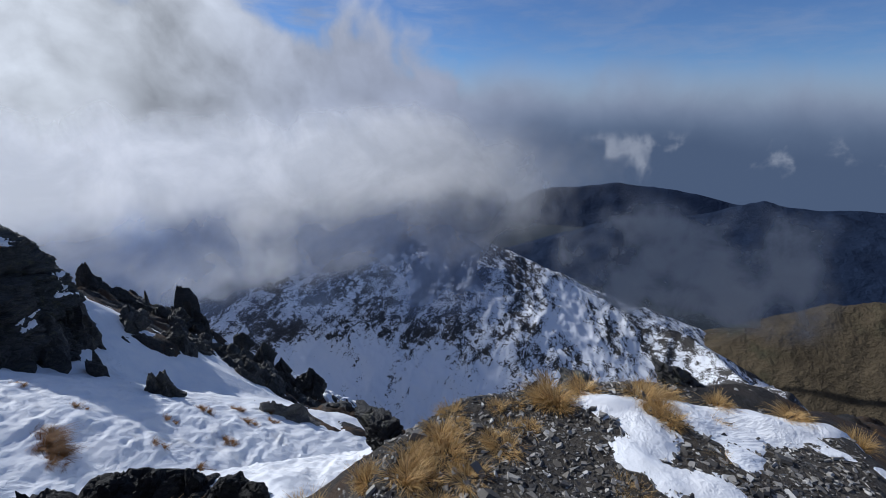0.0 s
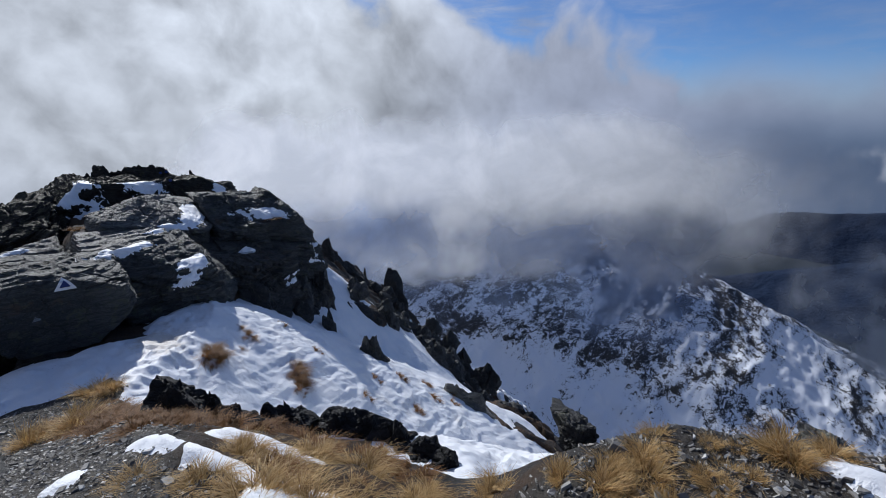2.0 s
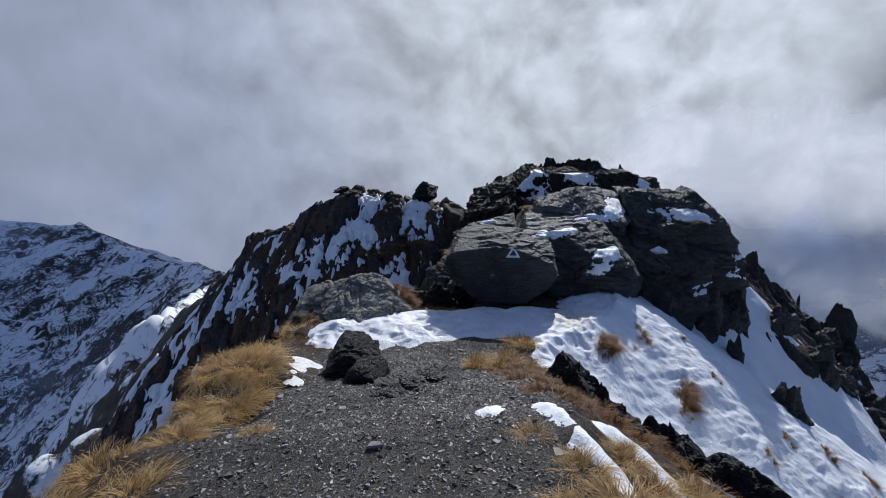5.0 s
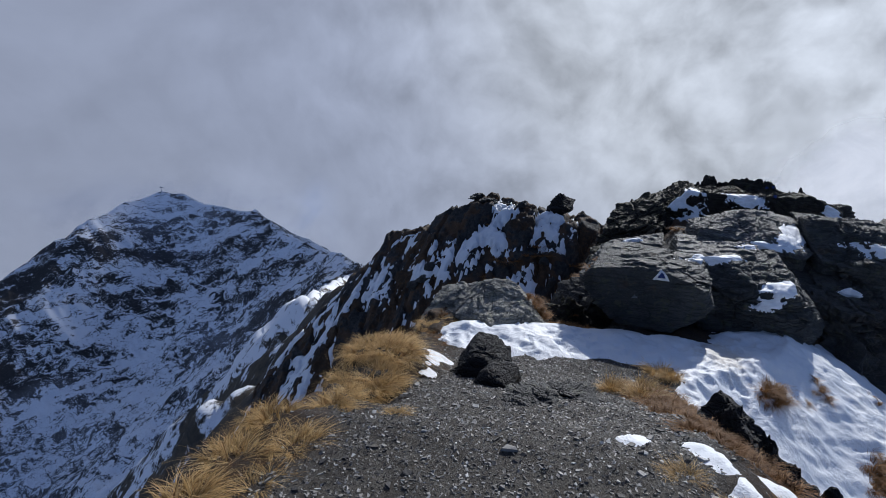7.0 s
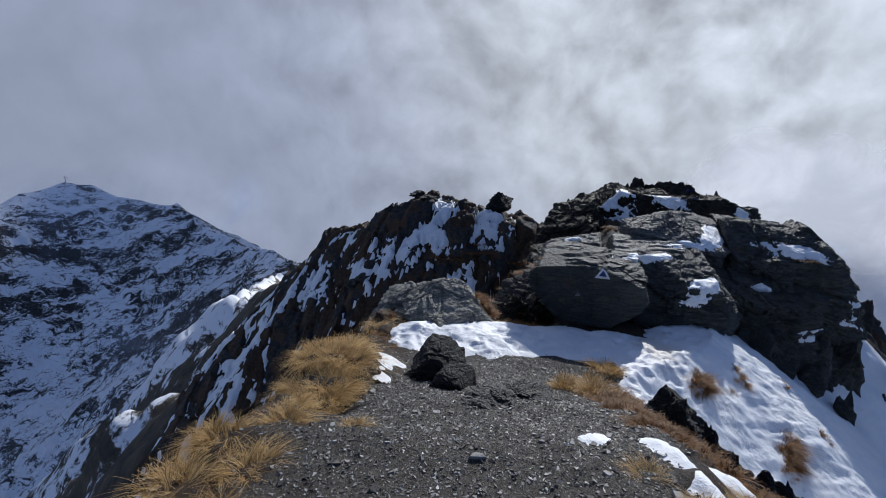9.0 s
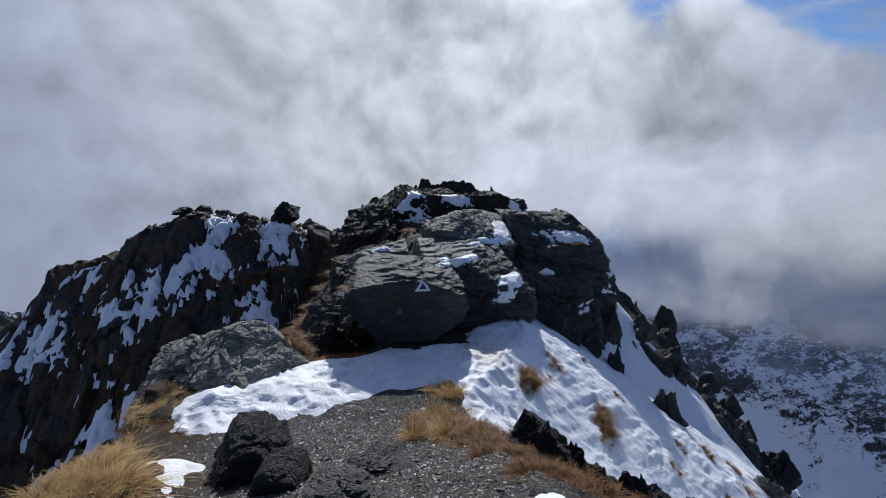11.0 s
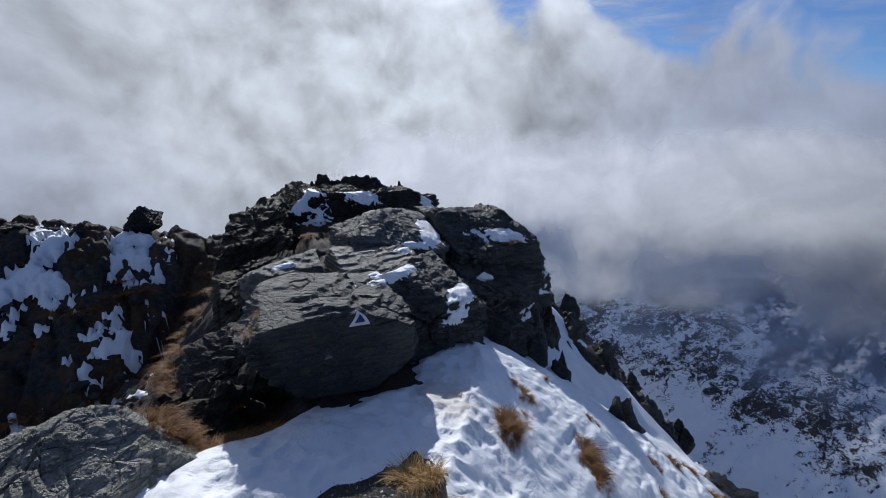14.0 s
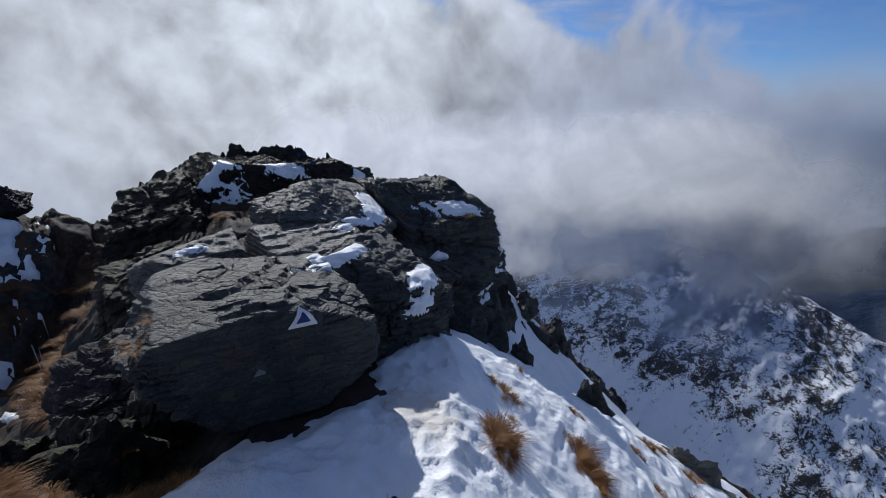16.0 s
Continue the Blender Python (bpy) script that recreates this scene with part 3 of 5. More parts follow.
def graded(a, b, lo, hi, fine, coarse):
    """Grid lines from a to b, closer together between lo and hi."""
    return np.concatenate([np.arange(a, lo, coarse), np.arange(lo, hi, fine), np.arange(hi, b + coarse, coarse)])


def sheet(name, xs, ys, height, mat, zone=None, keep=None):
    x, y = np.meshgrid(xs, ys, indexing="ij")
    z = height(x, y)
    faces = grid_faces(len(xs), len(ys))
    if keep is not None:
        k = keep(x, y)
        faces = faces[k.ravel()[faces].any(axis=1)]
    zz = zone(x, y).reshape(-1, 3) if zone else None
    verts = np.column_stack([x.ravel(), y.ravel(), z.ravel()])
    used = np.zeros(len(verts), bool)
    used[faces] = True
    index = np.cumsum(used) - 1
    return mesh_from(name, verts[used], index[faces], mat, zone=None if zz is None else zz[used])


def ground_zone(x, y):
    g = trodden(x, y)
    n = fbm(51, (x, y), 0.8, 4)
    grassy = np.clip(smooth(n, -0.35, 0.15) * smooth(6.5 - np.abs(y - 1.0), 0, 3) * smooth(6.0 - np.abs(x), 0, 2)
                     + smooth(n, 0.1, 0.4) * 0.8 + smooth(n, -0.15, 0.2) * 0.9 * smooth(y, 9, 12) * smooth(-x, 0, 2), 0, 1)
    return np.stack([g, grassy, 0 * g], -1)


NEAR = (-26.0, 24.0, -8.0, 32.0)
ground = tagged(new("ground", sheet("ground", graded(NEAR[0], NEAR[1], -3.2, 4.4, 0.04, 0.1), graded(NEAR[2], NEAR[3], -1.5, 7.0, 0.04, 0.1), land, M_GROUND, ground_zone)),
                "craggy mountain ridge with slate gravel and brown turf", "ground", kind="structure")
snow = tagged(new("snow_cover", sheet("snow_cover", graded(NEAR[0], NEAR[1], -3.0, 6.0, 0.03, 0.09), graded(NEAR[2], NEAR[3], 1.0, 7.6, 0.03, 0.09), snow_height, M_SNOW,
                                      keep=lambda x, y: snow_cover(x, y) > -0.12)),
              "thin wind-packed white snow lying over the ridge", "snow", kind="stuff")


# ---- the land beyond ----
def sector(name, az0, az1, step, r0, r1, rings, height, mat, zone=None):
    """A piece of land in rings about the ridge, finer near than far."""
    az = np.radians(np.linspace(az0, az1, int((az1 - az0) / step) + 1))
    r = r0 * (r1 / r0) ** np.linspace(0, 1, rings)
    a, r = np.meshgrid(az, r, indexing="ij")
    x, y = r * np.sin(a), r * np.cos(a)
    z = height(x, y)
    zz = zone(x, y, z).reshape(-1, 3) if zone else None
    f = grid_faces(*a.shape)[:, ::-1]
    return mesh_from(name, np.column_stack([x.ravel(), y.ravel(), z.ravel()]), f, mat, zone=zz)


def crags(x, y, seed, size, amount):
    return (fbm(seed, (x, y), 1 / size, 6, 0.52, True) * 0.6 + fbm(seed + 5, (x, y), 0.37 / size, 3) * 0.7) * amount


def valley_height(x, y):
    r = np.hypot(x, y)
    h = np.interp(r, [0, 30, 60, 250, 420, 1500, 4900], [-20, -34, -66, -225, -290, -680, -950])
    az = np.degrees(np.arctan2(x, y))
    h = h - 0.45 * np.maximum(r - 750, 0) * smooth(66 - az, 0, 12) * smooth(az, -150, -120)
    return h + crags(x, y, 101, 60, 1.0) * np.clip(r / 40, 0, 8) - 4


def lower_land(x, y):
    inside = smooth(x, NEAR[0] - 1, NEAR[0] + 1) * smooth(-x, -NEAR[1] - 1, -NEAR[1] + 1) * smooth(y, NEAR[2] - 1, NEAR[2] + 1) * smooth(-y, -NEAR[3] - 1, -NEAR[3] + 1)
    own = base_height(x, y) + crags(x, y, 103, 7, 1.7) * smooth(np.hypot(x, y), 20, 45)
    return blend(1.0, own, valley_height(x, y)) - 0.6 - inside * 2.5


def valley_zone(x, y, z):
    """Snow lies on the slopes ahead and to the left; the open valley down to the right is bare."""
    az = np.degrees(np.arctan2(x, y))
    s = 0.20 * smooth(fbm(111, (x, y), 0.03, 4), -0.3, 0.3) + 0.05 - 0.9 * smooth(np.hypot(x, y), 420, 600) * smooth(az, 60, 80)
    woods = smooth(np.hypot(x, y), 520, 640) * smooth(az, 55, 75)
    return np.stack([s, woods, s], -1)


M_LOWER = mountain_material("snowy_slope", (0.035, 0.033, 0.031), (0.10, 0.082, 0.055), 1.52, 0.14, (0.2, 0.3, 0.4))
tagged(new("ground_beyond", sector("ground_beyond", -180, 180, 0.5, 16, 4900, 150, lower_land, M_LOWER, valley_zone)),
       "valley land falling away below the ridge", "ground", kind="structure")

FLANK = [(120, 620, -150), (240, 520, -120), (362, 345, -100), (427, 234, -111), (467, 114, -168), (479, 29, -199), (473, -37, -211), (446, -66, -216), (400, -84, -214), (330, -95, -180)]


def flank_height(x, y):
    h = along(x, y, FLANK, 2, 0.9, 0.44, 0, 5.0)
    ribs = crags(x, y, 121, 55, 9.0) + fbm(125, (x, y), 0.05, 4, 0.55, True) * 2.2
    return h + ribs * smooth(-h, 20, 120) * 0.8


def flank_zone(x, y, z):
    """The scree bowl at the foot and the crest towards the valley lie white; the wall between is broken."""
    bowl = smooth(-z + fbm(131, (x, y), 0.02, 4) * 16, 166, 186)
    right = smooth(150 - y + fbm(133, (x, y), 0.025, 4) * 45, 20, 130)
    s = np.clip(bowl * 0.22 * (1 - 0.85 * right) + right * 0.03, 0, 1)
    return np.stack([s, 0 * s, s], -1)


tagged(new("snowy_mountain", sector("snowy_mountain", 6, 112, 0.16, 170, 760, 230, flank_height, M_FLANK, flank_zone)),
       "steep mountain flank of dark rock streaked with snow", "mountain", kind="structure")

PEAK = [(-470, 40, -190), (-542, 142, -160), (-535, 164, -140), (-524, 198, -121), (-516, 205, -101), (-509, 234, -81), (-513, 271, -69), (-510, 308, -62), (-491, 319, -65), (-456, 324, -76), (-391, 330, -83), (-332, 311, -94), (-272, 293, -100), (-178, 225, -87)]


def peak_height(x, y):
    h = along(x, y, PEAK, 1.5, 0.75, 0.62, 0, 3.0)
    ribs = crags(x, y, 141, 60, 11.0) + fbm(145, (x, y), 0.06, 4, 0.55, True) * 3.0
    return h + ribs * smooth(-h - 62, 2, 30)


def peak_zone(x, y, z):
    s = 0.06 * smooth(fbm(151, (x, y), 0.012, 4), -0.1, 0.35)
    return np.stack([s, 0 * s, s], -1)


tagged(new("rocky_peak", sector("rocky_peak", -104, -34, 0.14, 150, 800, 220, peak_height, M_PEAK, peak_zone)),
       "pointed rocky summit dusted with fresh snow", "mountain", kind="structure")

HILL = [(760, 40, -350), (562, -69, -272), (548, -134, -223), (546, -175, -195), (540, -207, -176), (500, -330, -128)]
tagged(new("bare_hill", sector("bare_hill", 90, 150, 0.2, 330, 900, 130,
                               lambda x, y: along(x, y, HILL, 3, 0.7, 0.62, 0, 8.0) + crags(x, y, 161, 70, 14.0), M_BROWN)),
       "brown autumn hillside without snow", "hill", kind="structure")
WOODS = [(2100, 1100, -760), (2332, 551, -700), (2446, 72, -512), (2524, -453, -432), (2364, -688, -438), (2218, -802, -448), (2000, -1300, -420)]
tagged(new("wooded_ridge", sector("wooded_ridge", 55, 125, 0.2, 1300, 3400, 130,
                                  lambda x, y: along(x, y, WOODS, 10, 0.42, 0.42, 0, 20.0) + crags(x, y, 171, 300, 40.0), M_HAZY_FOREST)),
       "forested ridge far down the valley, coloured dark blue for haze", "hill", kind="structure")
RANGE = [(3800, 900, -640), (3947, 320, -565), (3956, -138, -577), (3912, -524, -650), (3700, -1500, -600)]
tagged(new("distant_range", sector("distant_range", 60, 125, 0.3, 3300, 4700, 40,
                                   lambda x, y: along(x, y, RANGE, 10, 0.55, 0.55) + crags(x, y, 181, 500, 40.0), M_HAZY_FOREST)),
       "distant hills at the edge of the plain, coloured blue for haze", "hill", kind="structure")


# ---- rocks ----
ICO = {}


def ico(level):
    """Unit directions and faces of a subdivided icosahedron."""
    if level not in ICO:
        bm = bmesh.new()
        bmesh.ops.create_icosphere(bm, subdivisions=level, radius=1.0)
        ICO[level] = (np.array([v.co[:] for v in bm.verts]), np.array([[v.index for v in f.verts] for f in bm.faces]))
        bm.free()
    return ICO[level]


def cut_planes(rng, count, tight):
    """Random planes round a unit ball, as rows of normal and distance."""
    n = rng.normal(size=(count, 3))
    n /= np.linalg.norm(n, axis=1)[:, None]
    return np.column_stack([n, rng.uniform(tight, 1.0, count)])


def rock_radius(d, planes, hard=44.0):
    """How far the block reaches in the directions d: the nearest of its planes, with slightly worn edges."""
    n = planes[:, :3] / np.linalg.norm(planes[:, :3], axis=1)[:, None]
    c = d @ n.T
    inv = np.maximum(c, 1e-3) / planes[:, 3]
    return 1.0 / (np.sum(inv ** hard, axis=1) ** (1.0 / hard))


def rock_points(d, planes, dims, seed, rough=0.06, strata=None, hard=44.0, block=1.0, even=None):
    """Points of a rock's skin: a cut block, broken along cracks, with ledges where its layers break off."""
    p = d * rock_radius(d, planes, hard)[:, None] * np.asarray(dims)
    size = float(np.mean(dims))
    co = tuple(p.T)
    out = d * np.asarray(dims)
    out /= np.linalg.norm(out, axis=1)[:, None]
    p = p + out * (fbm(seed, co, 1.2 / size, 3) * 0.5 * rough * size)[:, None]
    wear = 1.0 if even is None else even(p)
    if strata:
        n, thick, amp = np.asarray(strata[0], float), strata[1], strata[2]
        n = n / np.linalg.norm(n)
        s = p @ n / thick + fbm(seed + 3, co, 0.8 / size, 3) * 1.1
        layer = np.floor(s)
        f = s - layer
        chip = value_noise(seed + 8, *(c * 2.2 / size for c in co[:2]), layer * 0.73)
        jut = lattice(seed + 9, layer, np.zeros_like(layer)) * 0.7 + smooth(chip, 0.4, 0.6) * 0.8 - 0.8
        slot = np.exp(-((f - 0.5) / 0.47) ** 10)
        flatten = out - n * (out @ n)[:, None]
        p = p + flatten * (wear * (amp * (jut + (slot - 1) * 0.55) + (f - 0.5) * thick * 0.8))[:, None]
    co = tuple(p.T)
    warp = [c + fbm(seed + 11 + i, co, 2.5 / size, 2) * 0.13 * size for i, c in enumerate(co)]
    warp[2] = warp[2] * 1.5
    v1, e1 = cells(seed + 20, warp, 1.7 / size)
    v2, e2 = cells(seed + 30, warp, 4.6 / size)
    crack = (v1 - 0.5) * 2.0 - 0.6 * smooth(0.10 - e1, 0, 0.10) + (v2 - 0.5) * 0.9 - 0.2 * smooth(0.12 - e2, 0, 0.12)
    bump = crack * block * wear + fbm(seed + 1, co, 3.4 / size, 3, 0.55, True) * 0.4 + fbm(seed + 2, co, 11 / size, 3) * 0.22
    return p + out * (bump * rough * size)[:, None]


def rock_mesh(name, seed, dims, level=5, rough=0.07, strata=None, planes=None, count=15, tight=0.66, mat=None, hard=44.0):
    rng = np.random.default_rng(seed)
    d, f = ico(level)
    planes = cut_planes(rng, count, tight) if planes is None else np.asarray(planes, float)
    if len(planes) < 14:
        planes = np.vstack([planes, np.column_stack([cut_planes(rng, 10, 0.9)[:, :3], np.full(10, 1.25)])])
    return mesh_from(name, rock_points(d, planes, dims, seed, rough, strata, hard), f, mat, shade=False)


LAYERS = (-0.18, -0.30, 0.93)


def rock(name, label, at, dims, seed, mat, turn=(0, 0, 0), level=5, rough=0.07, strata=0.07, planes=None, count=15, tight=0.66, group="", ledge=0.5):
    me = rock_mesh(name, seed, dims, level, rough, (LAYERS, strata, strata * ledge) if strata else None, planes, count, tight, mat)
    ob = new(name, me)
    ob.matrix_world = pose(*at, *turn)
    return tagged(ob, label, "rock", group)


def block_points(d, planes, seed, size, strata, rough=0.05, even=None, hard=80.0, ledges=1.0):
    """Points of a large block given by planes in metres: broken along its layers into ledges, cracked across them."""
    p = d * rock_radius(d, planes, hard)[:, None]
    wear = 1.0 if even is None else even(p)
    co = tuple(p.T)
    p = p + d * (fbm(seed, co, 1.1 / size, 3) * 0.06 * size * (0.35 + 0.65 * wear))[:, None]
    n = np.asarray(strata[0], float)
    n = n / np.linalg.norm(n)
    side = np.cross(n, (0, 1, 0))
    side /= np.linalg.norm(side)
    ahead = np.cross(n, side)
    thick = strata[1]
    a, b, c = p @ side, p @ ahead, p @ n
    wa, wb = a + fbm(seed + 11, (a, b, c), 2.2 / size, 3) * 0.16 * size, b + fbm(seed + 12, (a, b, c), 2.2 / size, 3) * 0.16 * size
    v1, e1 = cells(seed + 20, (wa * 1.3 / size, wb * 1.3 / size, c * 2.2 / size), 1.0)
    v2, e2 = cells(seed + 30, (wa * 3.4 / size, wb * 3.4 / size, c * 5.5 / size), 1.0)
    crack = (v1 - 0.5) * 1.6 - 0.8 * smooth(0.07 - e1, 0, 0.07) + (v2 - 0.5) * 0.75 - 0.35 * smooth(0.09 - e2, 0, 0.09)
    flat = d - n * (d @ n)[:, None]
    up = smooth(d @ n, 0.12, 0.45)
    # the tops: steps from layer to layer, broken along short cracks
    v3, e3 = cells(seed + 40, (wa * 2.3 / size, wb * 1.6 / size), 1.0)
    s = c / thick + (v3 - 0.5) * 2.6 + fbm(seed + 3, (a, b), 1.3 / size, 4, 0.6) * 1.0
    layer = np.floor(s)
    f = s - layer
    q = layer + np.where(f < 0.78, f * 0.10, 0.078 + (f - 0.78) / 0.22 * 0.922)
    some = ledges * (0.25 + 0.75 * smooth(lattice(seed + 14, layer, np.floor(v3 * 7)), 0.25, 0.45))
    step = (q - s + 0.35) * thick * up * wear * some
    # the sides: layers that jut or draw back, with slots between them
    chip = value_noise(seed + 8, wa * 2.0 / size, wb * 2.0 / size, layer * 0.73)
    jut = (lattice(seed + 9, layer, np.zeros_like(layer)) - 0.6) * 0.8 + smooth(chip, 0.4, 0.6) * 0.7 - 0.3
    slot = -0.55 * np.exp(-((f - 0.5) / 0.14) ** 2)
    edge = (jut + slot) * strata[2] * (1 - 0.8 * up) * wear
    co = tuple(p.T)
    fine = fbm(seed + 1, co, 4.5 / size, 4, 0.6, True) * 0.30 + fbm(seed + 2, co, 17 / size, 3, 0.6) * 0.16
    return p + n * step[:, None] + flat * edge[:, None] + d * ((crack * (0.25 + 0.75 * wear) * (1 - 0.6 * up) + fine * (0.5 + 0.5 * wear)) * rough * size)[:, None]


def block(label, at, planes, seed, size, mat, strata, level=7, rough=0.05, hard=80.0, ledges=1.0, group=""):
    rng = np.random.default_rng(seed)
    d, f = ico(level)
    chips = np.column_stack([cut_planes(rng, 9, 0.9)[:, :3], np.zeros(9)])
    base = np.asarray(planes, float)
    # a few corners knocked off
    reach = chips[:, :3] * rock_radius(chips[:, :3], base, hard)[:, None]
    chips[:, 3] = np.linalg.norm(reach, axis=1) * rng.uniform(0.93, 1.0, 9)
    ob = new("rock", mesh_from("rock", block_points(d, np.vstack([base, chips]), seed, size, strata, rough, None, hard, ledges), f, mat, shade=level < 7))
    ob.location = at
    return tagged(ob, label, "rock", group)


# the marked boulder: a thick block leaning over the path, its front flat and undercut, its top in ledges
BOULDER_AT = (-0.10, 7.45, -0.55)
BOULDER_PLANES = np.array([(-0.03, -1.0, -0.12, 0.70), (0.1, 0.05, 1.0, 0.42), (0.35, -0.2, 0.92, 0.60), (-0.15, -0.1, 0.98, 0.52), (0.0, -0.5, 0.87, 0.70),
                           (0.95, 0.0, 0.32, 0.86), (0.70, -0.1, -0.71, 0.79), (0.0, -0.1, -1.0, 0.66), (-0.74, -0.1, -0.67, 0.74), (-0.77, -0.05, 0.64, 0.86),
                           (-0.9, -0.44, 0.0, 1.08), (0.8, -0.6, 0.0, 1.07), (0.0, 1.0, 0.0, 0.85), (-0.7, 0.7, 0.0, 0.85), (0.0, -0.72, -0.7, 0.88)])
BOULDER_STRATA = ((-0.06, 0.12, 0.98), 0.062, 0.07)
TRI = np.array((0.205, -0.75, 0.335))


def boulder_wear(p):
    """The boulder's front is fairly even, also where the mark is painted; its top and its left end break off in ledges."""
    away = np.linalg.norm(p - TRI, axis=1)
    top = smooth(p[:, 2] + 0.22 * p[:, 0], 0.30, 0.38)
    end = smooth(-p[:, 0] - 0.4 * p[:, 2], 0.55, 0.8)
    return (0.16 + 0.84 * np.maximum(top, end)) * (0.08 + 0.92 * smooth(away, 0.14, 0.20))


def boulder_skin(d):
    return block_points(d, BOULDER_PLANES, 900, 0.8, BOULDER_STRATA, 0.05, boulder_wear, 110.0)


d, f = ico(8)
boulder = tagged(new("boulder", mesh_from("boulder", boulder_skin(d), f, M_BOULDER, shade=False)),
                 "large grey-green schist boulder with a painted trail mark", "boulder")
boulder.location = BOULDER_AT


def on_boulder(points, lift):
    """Points pressed onto the boulder's skin, lifted off it by a little."""
    d0 = np.array(points, float)
    d0 /= np.linalg.norm(d0, axis=1)[:, None]
    return boulder_skin(d0) + d0 * lift


def painted(name, corners, lift, mat, label, hole=0.0, steps=14):
    """A painted triangle, or its border, that follows the rock."""
    c = np.array(corners, float)
    mid = c.mean(axis=0)
    verts, faces = [], []
    for e in range(3):
        a, b = c[e], c[(e + 1) % 3]
        base = len(verts)
        for i in range(steps + 1):
            for j in range(5):
                q = a + (b - a) * i / steps
                verts.append(mid + (q - mid) * (1 - (1 - hole) * j / 4))
        for i in range(steps):
            for j in range(4):
                v = base + i * 5 + j
                faces.append((v, v + 1, v + 6, v + 5))
    outer, inner = on_boulder(verts, lift), on_boulder(verts, -0.01)
    n = len(verts)
    fs = faces + [tuple(i + n for i in reversed(q)) for q in faces]
    me = mesh_from(name, np.vstack([outer, inner]), fs, mat)
    ob = new(name, me)
    ob.parent = boulder
    return tagged(ob, label)


painted("trail_mark_border", [(TRI[0] - 0.115, TRI[1], TRI[2] - 0.075), (TRI[0] + 0.115, TRI[1], TRI[2] - 0.075), (TRI[0], TRI[1], TRI[2] + 0.115)],
        0.006, M_WHITE, "white painted triangle border", 0.45)
painted("trail_mark", [(TRI[0] - 0.055, TRI[1], TRI[2] - 0.035), (TRI[0] + 0.055, TRI[1], TRI[2] - 0.035), (TRI[0], TRI[1], TRI[2] + 0.055)],
        0.008, M_BLUE, "blue painted triangle")
painted("paint_smudge", [(-0.175, -0.69, -0.09), (-0.085, -0.69, -0.075), (-0.13, -0.69, -0.02)], 0.006, M_WORN, "small worn smudge of white paint")

# the outcrop behind it
DIP = (0.05, 0.02, 1.0)
block("rounded schist block joined to the marked boulder", (1.45, 8.1, -0.85),
      [(0.1, -1, 0.05, 0.66), (0.26, -0.25, 0.94, 0.48), (0.9, -0.35, 0.25, 0.72), (-1, 0, 0, 0.80), (0, 0, -1, 0.9), (0, 1, 0, 0.9), (0.5, -0.8, 0.3, 0.68), (-0.2, -0.6, 0.75, 0.62)],
      911, 0.8, M_BOULDER, (DIP, 0.09, 0.06), 7, 0.09, 90.0, 0.7)
block("flat grey rock ledges behind the marked boulder", (0.85, 8.85, -0.78),
      [(0.05, -0.10, 1, 0.40), (0, -1, 0.2, 0.75), (1, 0, 0.2, 0.90), (-1, -0.1, 0.4, 0.62), (0, 1, 0, 1.1), (0, 0, -1, 0.8)],
      912, 0.8, M_SLAB, ((-0.05, 0.12, 1), 0.055, 0.06), 7, 0.05)
block("low layered rock on the outcrop", (-0.45, 9.35, -0.62),
      [(-0.1, -0.10, 1, 0.33), (0, -1, 0.1, 0.40), (1, 0, 0.2, 0.55), (-0.8, -0.4, 0.3, 0.50), (0, 1, 0, 0.8), (0, 0, -1, 0.7), (-0.6, 0, 0.8, 0.46)],
      913, 0.5, M_SLAB, (DIP, 0.06, 0.06), 6, 0.06)
block("broad tilted slab of layered schist on the outcrop", (1.5, 10.6, -0.5),
      [(0.106, -0.40, 0.91, 0.52), (0, -1, -0.1, 0.68), (-1, -0.1, 0.1, 0.92), (1, -0.3, 0.1, 1.12), (0, 0.1, 1, 0.66), (0, 0, -1, 0.9), (0, 1, 0.2, 0.9)],
      914, 0.8, M_SLAB, ((0.08, -0.30, 0.95), 0.07, 0.09), 7, 0.08, 120.0)
block("massive layered block at the shoulder of the outcrop", (3.5, 10.7, -0.9),
      [(0.05, 0.05, 1, 0.90), (-0.1, -0.55, 0.83, 0.757), (0.05, -1, 0, 0.92), (0.95, -0.1, 0.3, 1.32), (0.7, 0, 0.72, 1.13), (-1, 0, 0.1, 1.0), (0, 0, -1, 1.4), (0, 1, 0, 1.1), (0.6, -0.75, 0.1, 1.25)],
      915, 1.0, M_BOULDER, ((0.10, -0.30, 0.95), 0.11, 0.14), 7, 0.12, 120.0)
rock("rock", "dark rock wall under the shoulder block", (3.1, 9.75, -1.75), (1.2, 0.85, 0.95), 916, M_ROCK, (0, 20, -8), 6, 0.09, 0.12)
block("dark cliff at the outer edge of the outcrop", (4.3, 11.1, -1.75),
      [(0.73, 0.0, 0.68, 1.06), (0.95, -0.1, 0.30, 0.86), (-0.1, -1, 0.15, 0.75), (-1, 0, 0, 1.0), (0, 1, 0, 1.0), (0, 0, -1, 1.8), (0.6, -0.75, 0.2, 0.95)],
      917, 0.9, M_ROCK, ((0.10, -0.30, 0.95), 0.16, 0.10), 7, 0.09, 60.0, 0.6)
rock("rock", "dark broken rock on the outcrop flank", (4.25, 9.9, -2.6), (0.55, 0.55, 0.85), 918, M_ROCK, (0, 22, 15), 6, 0.10, 0.10)
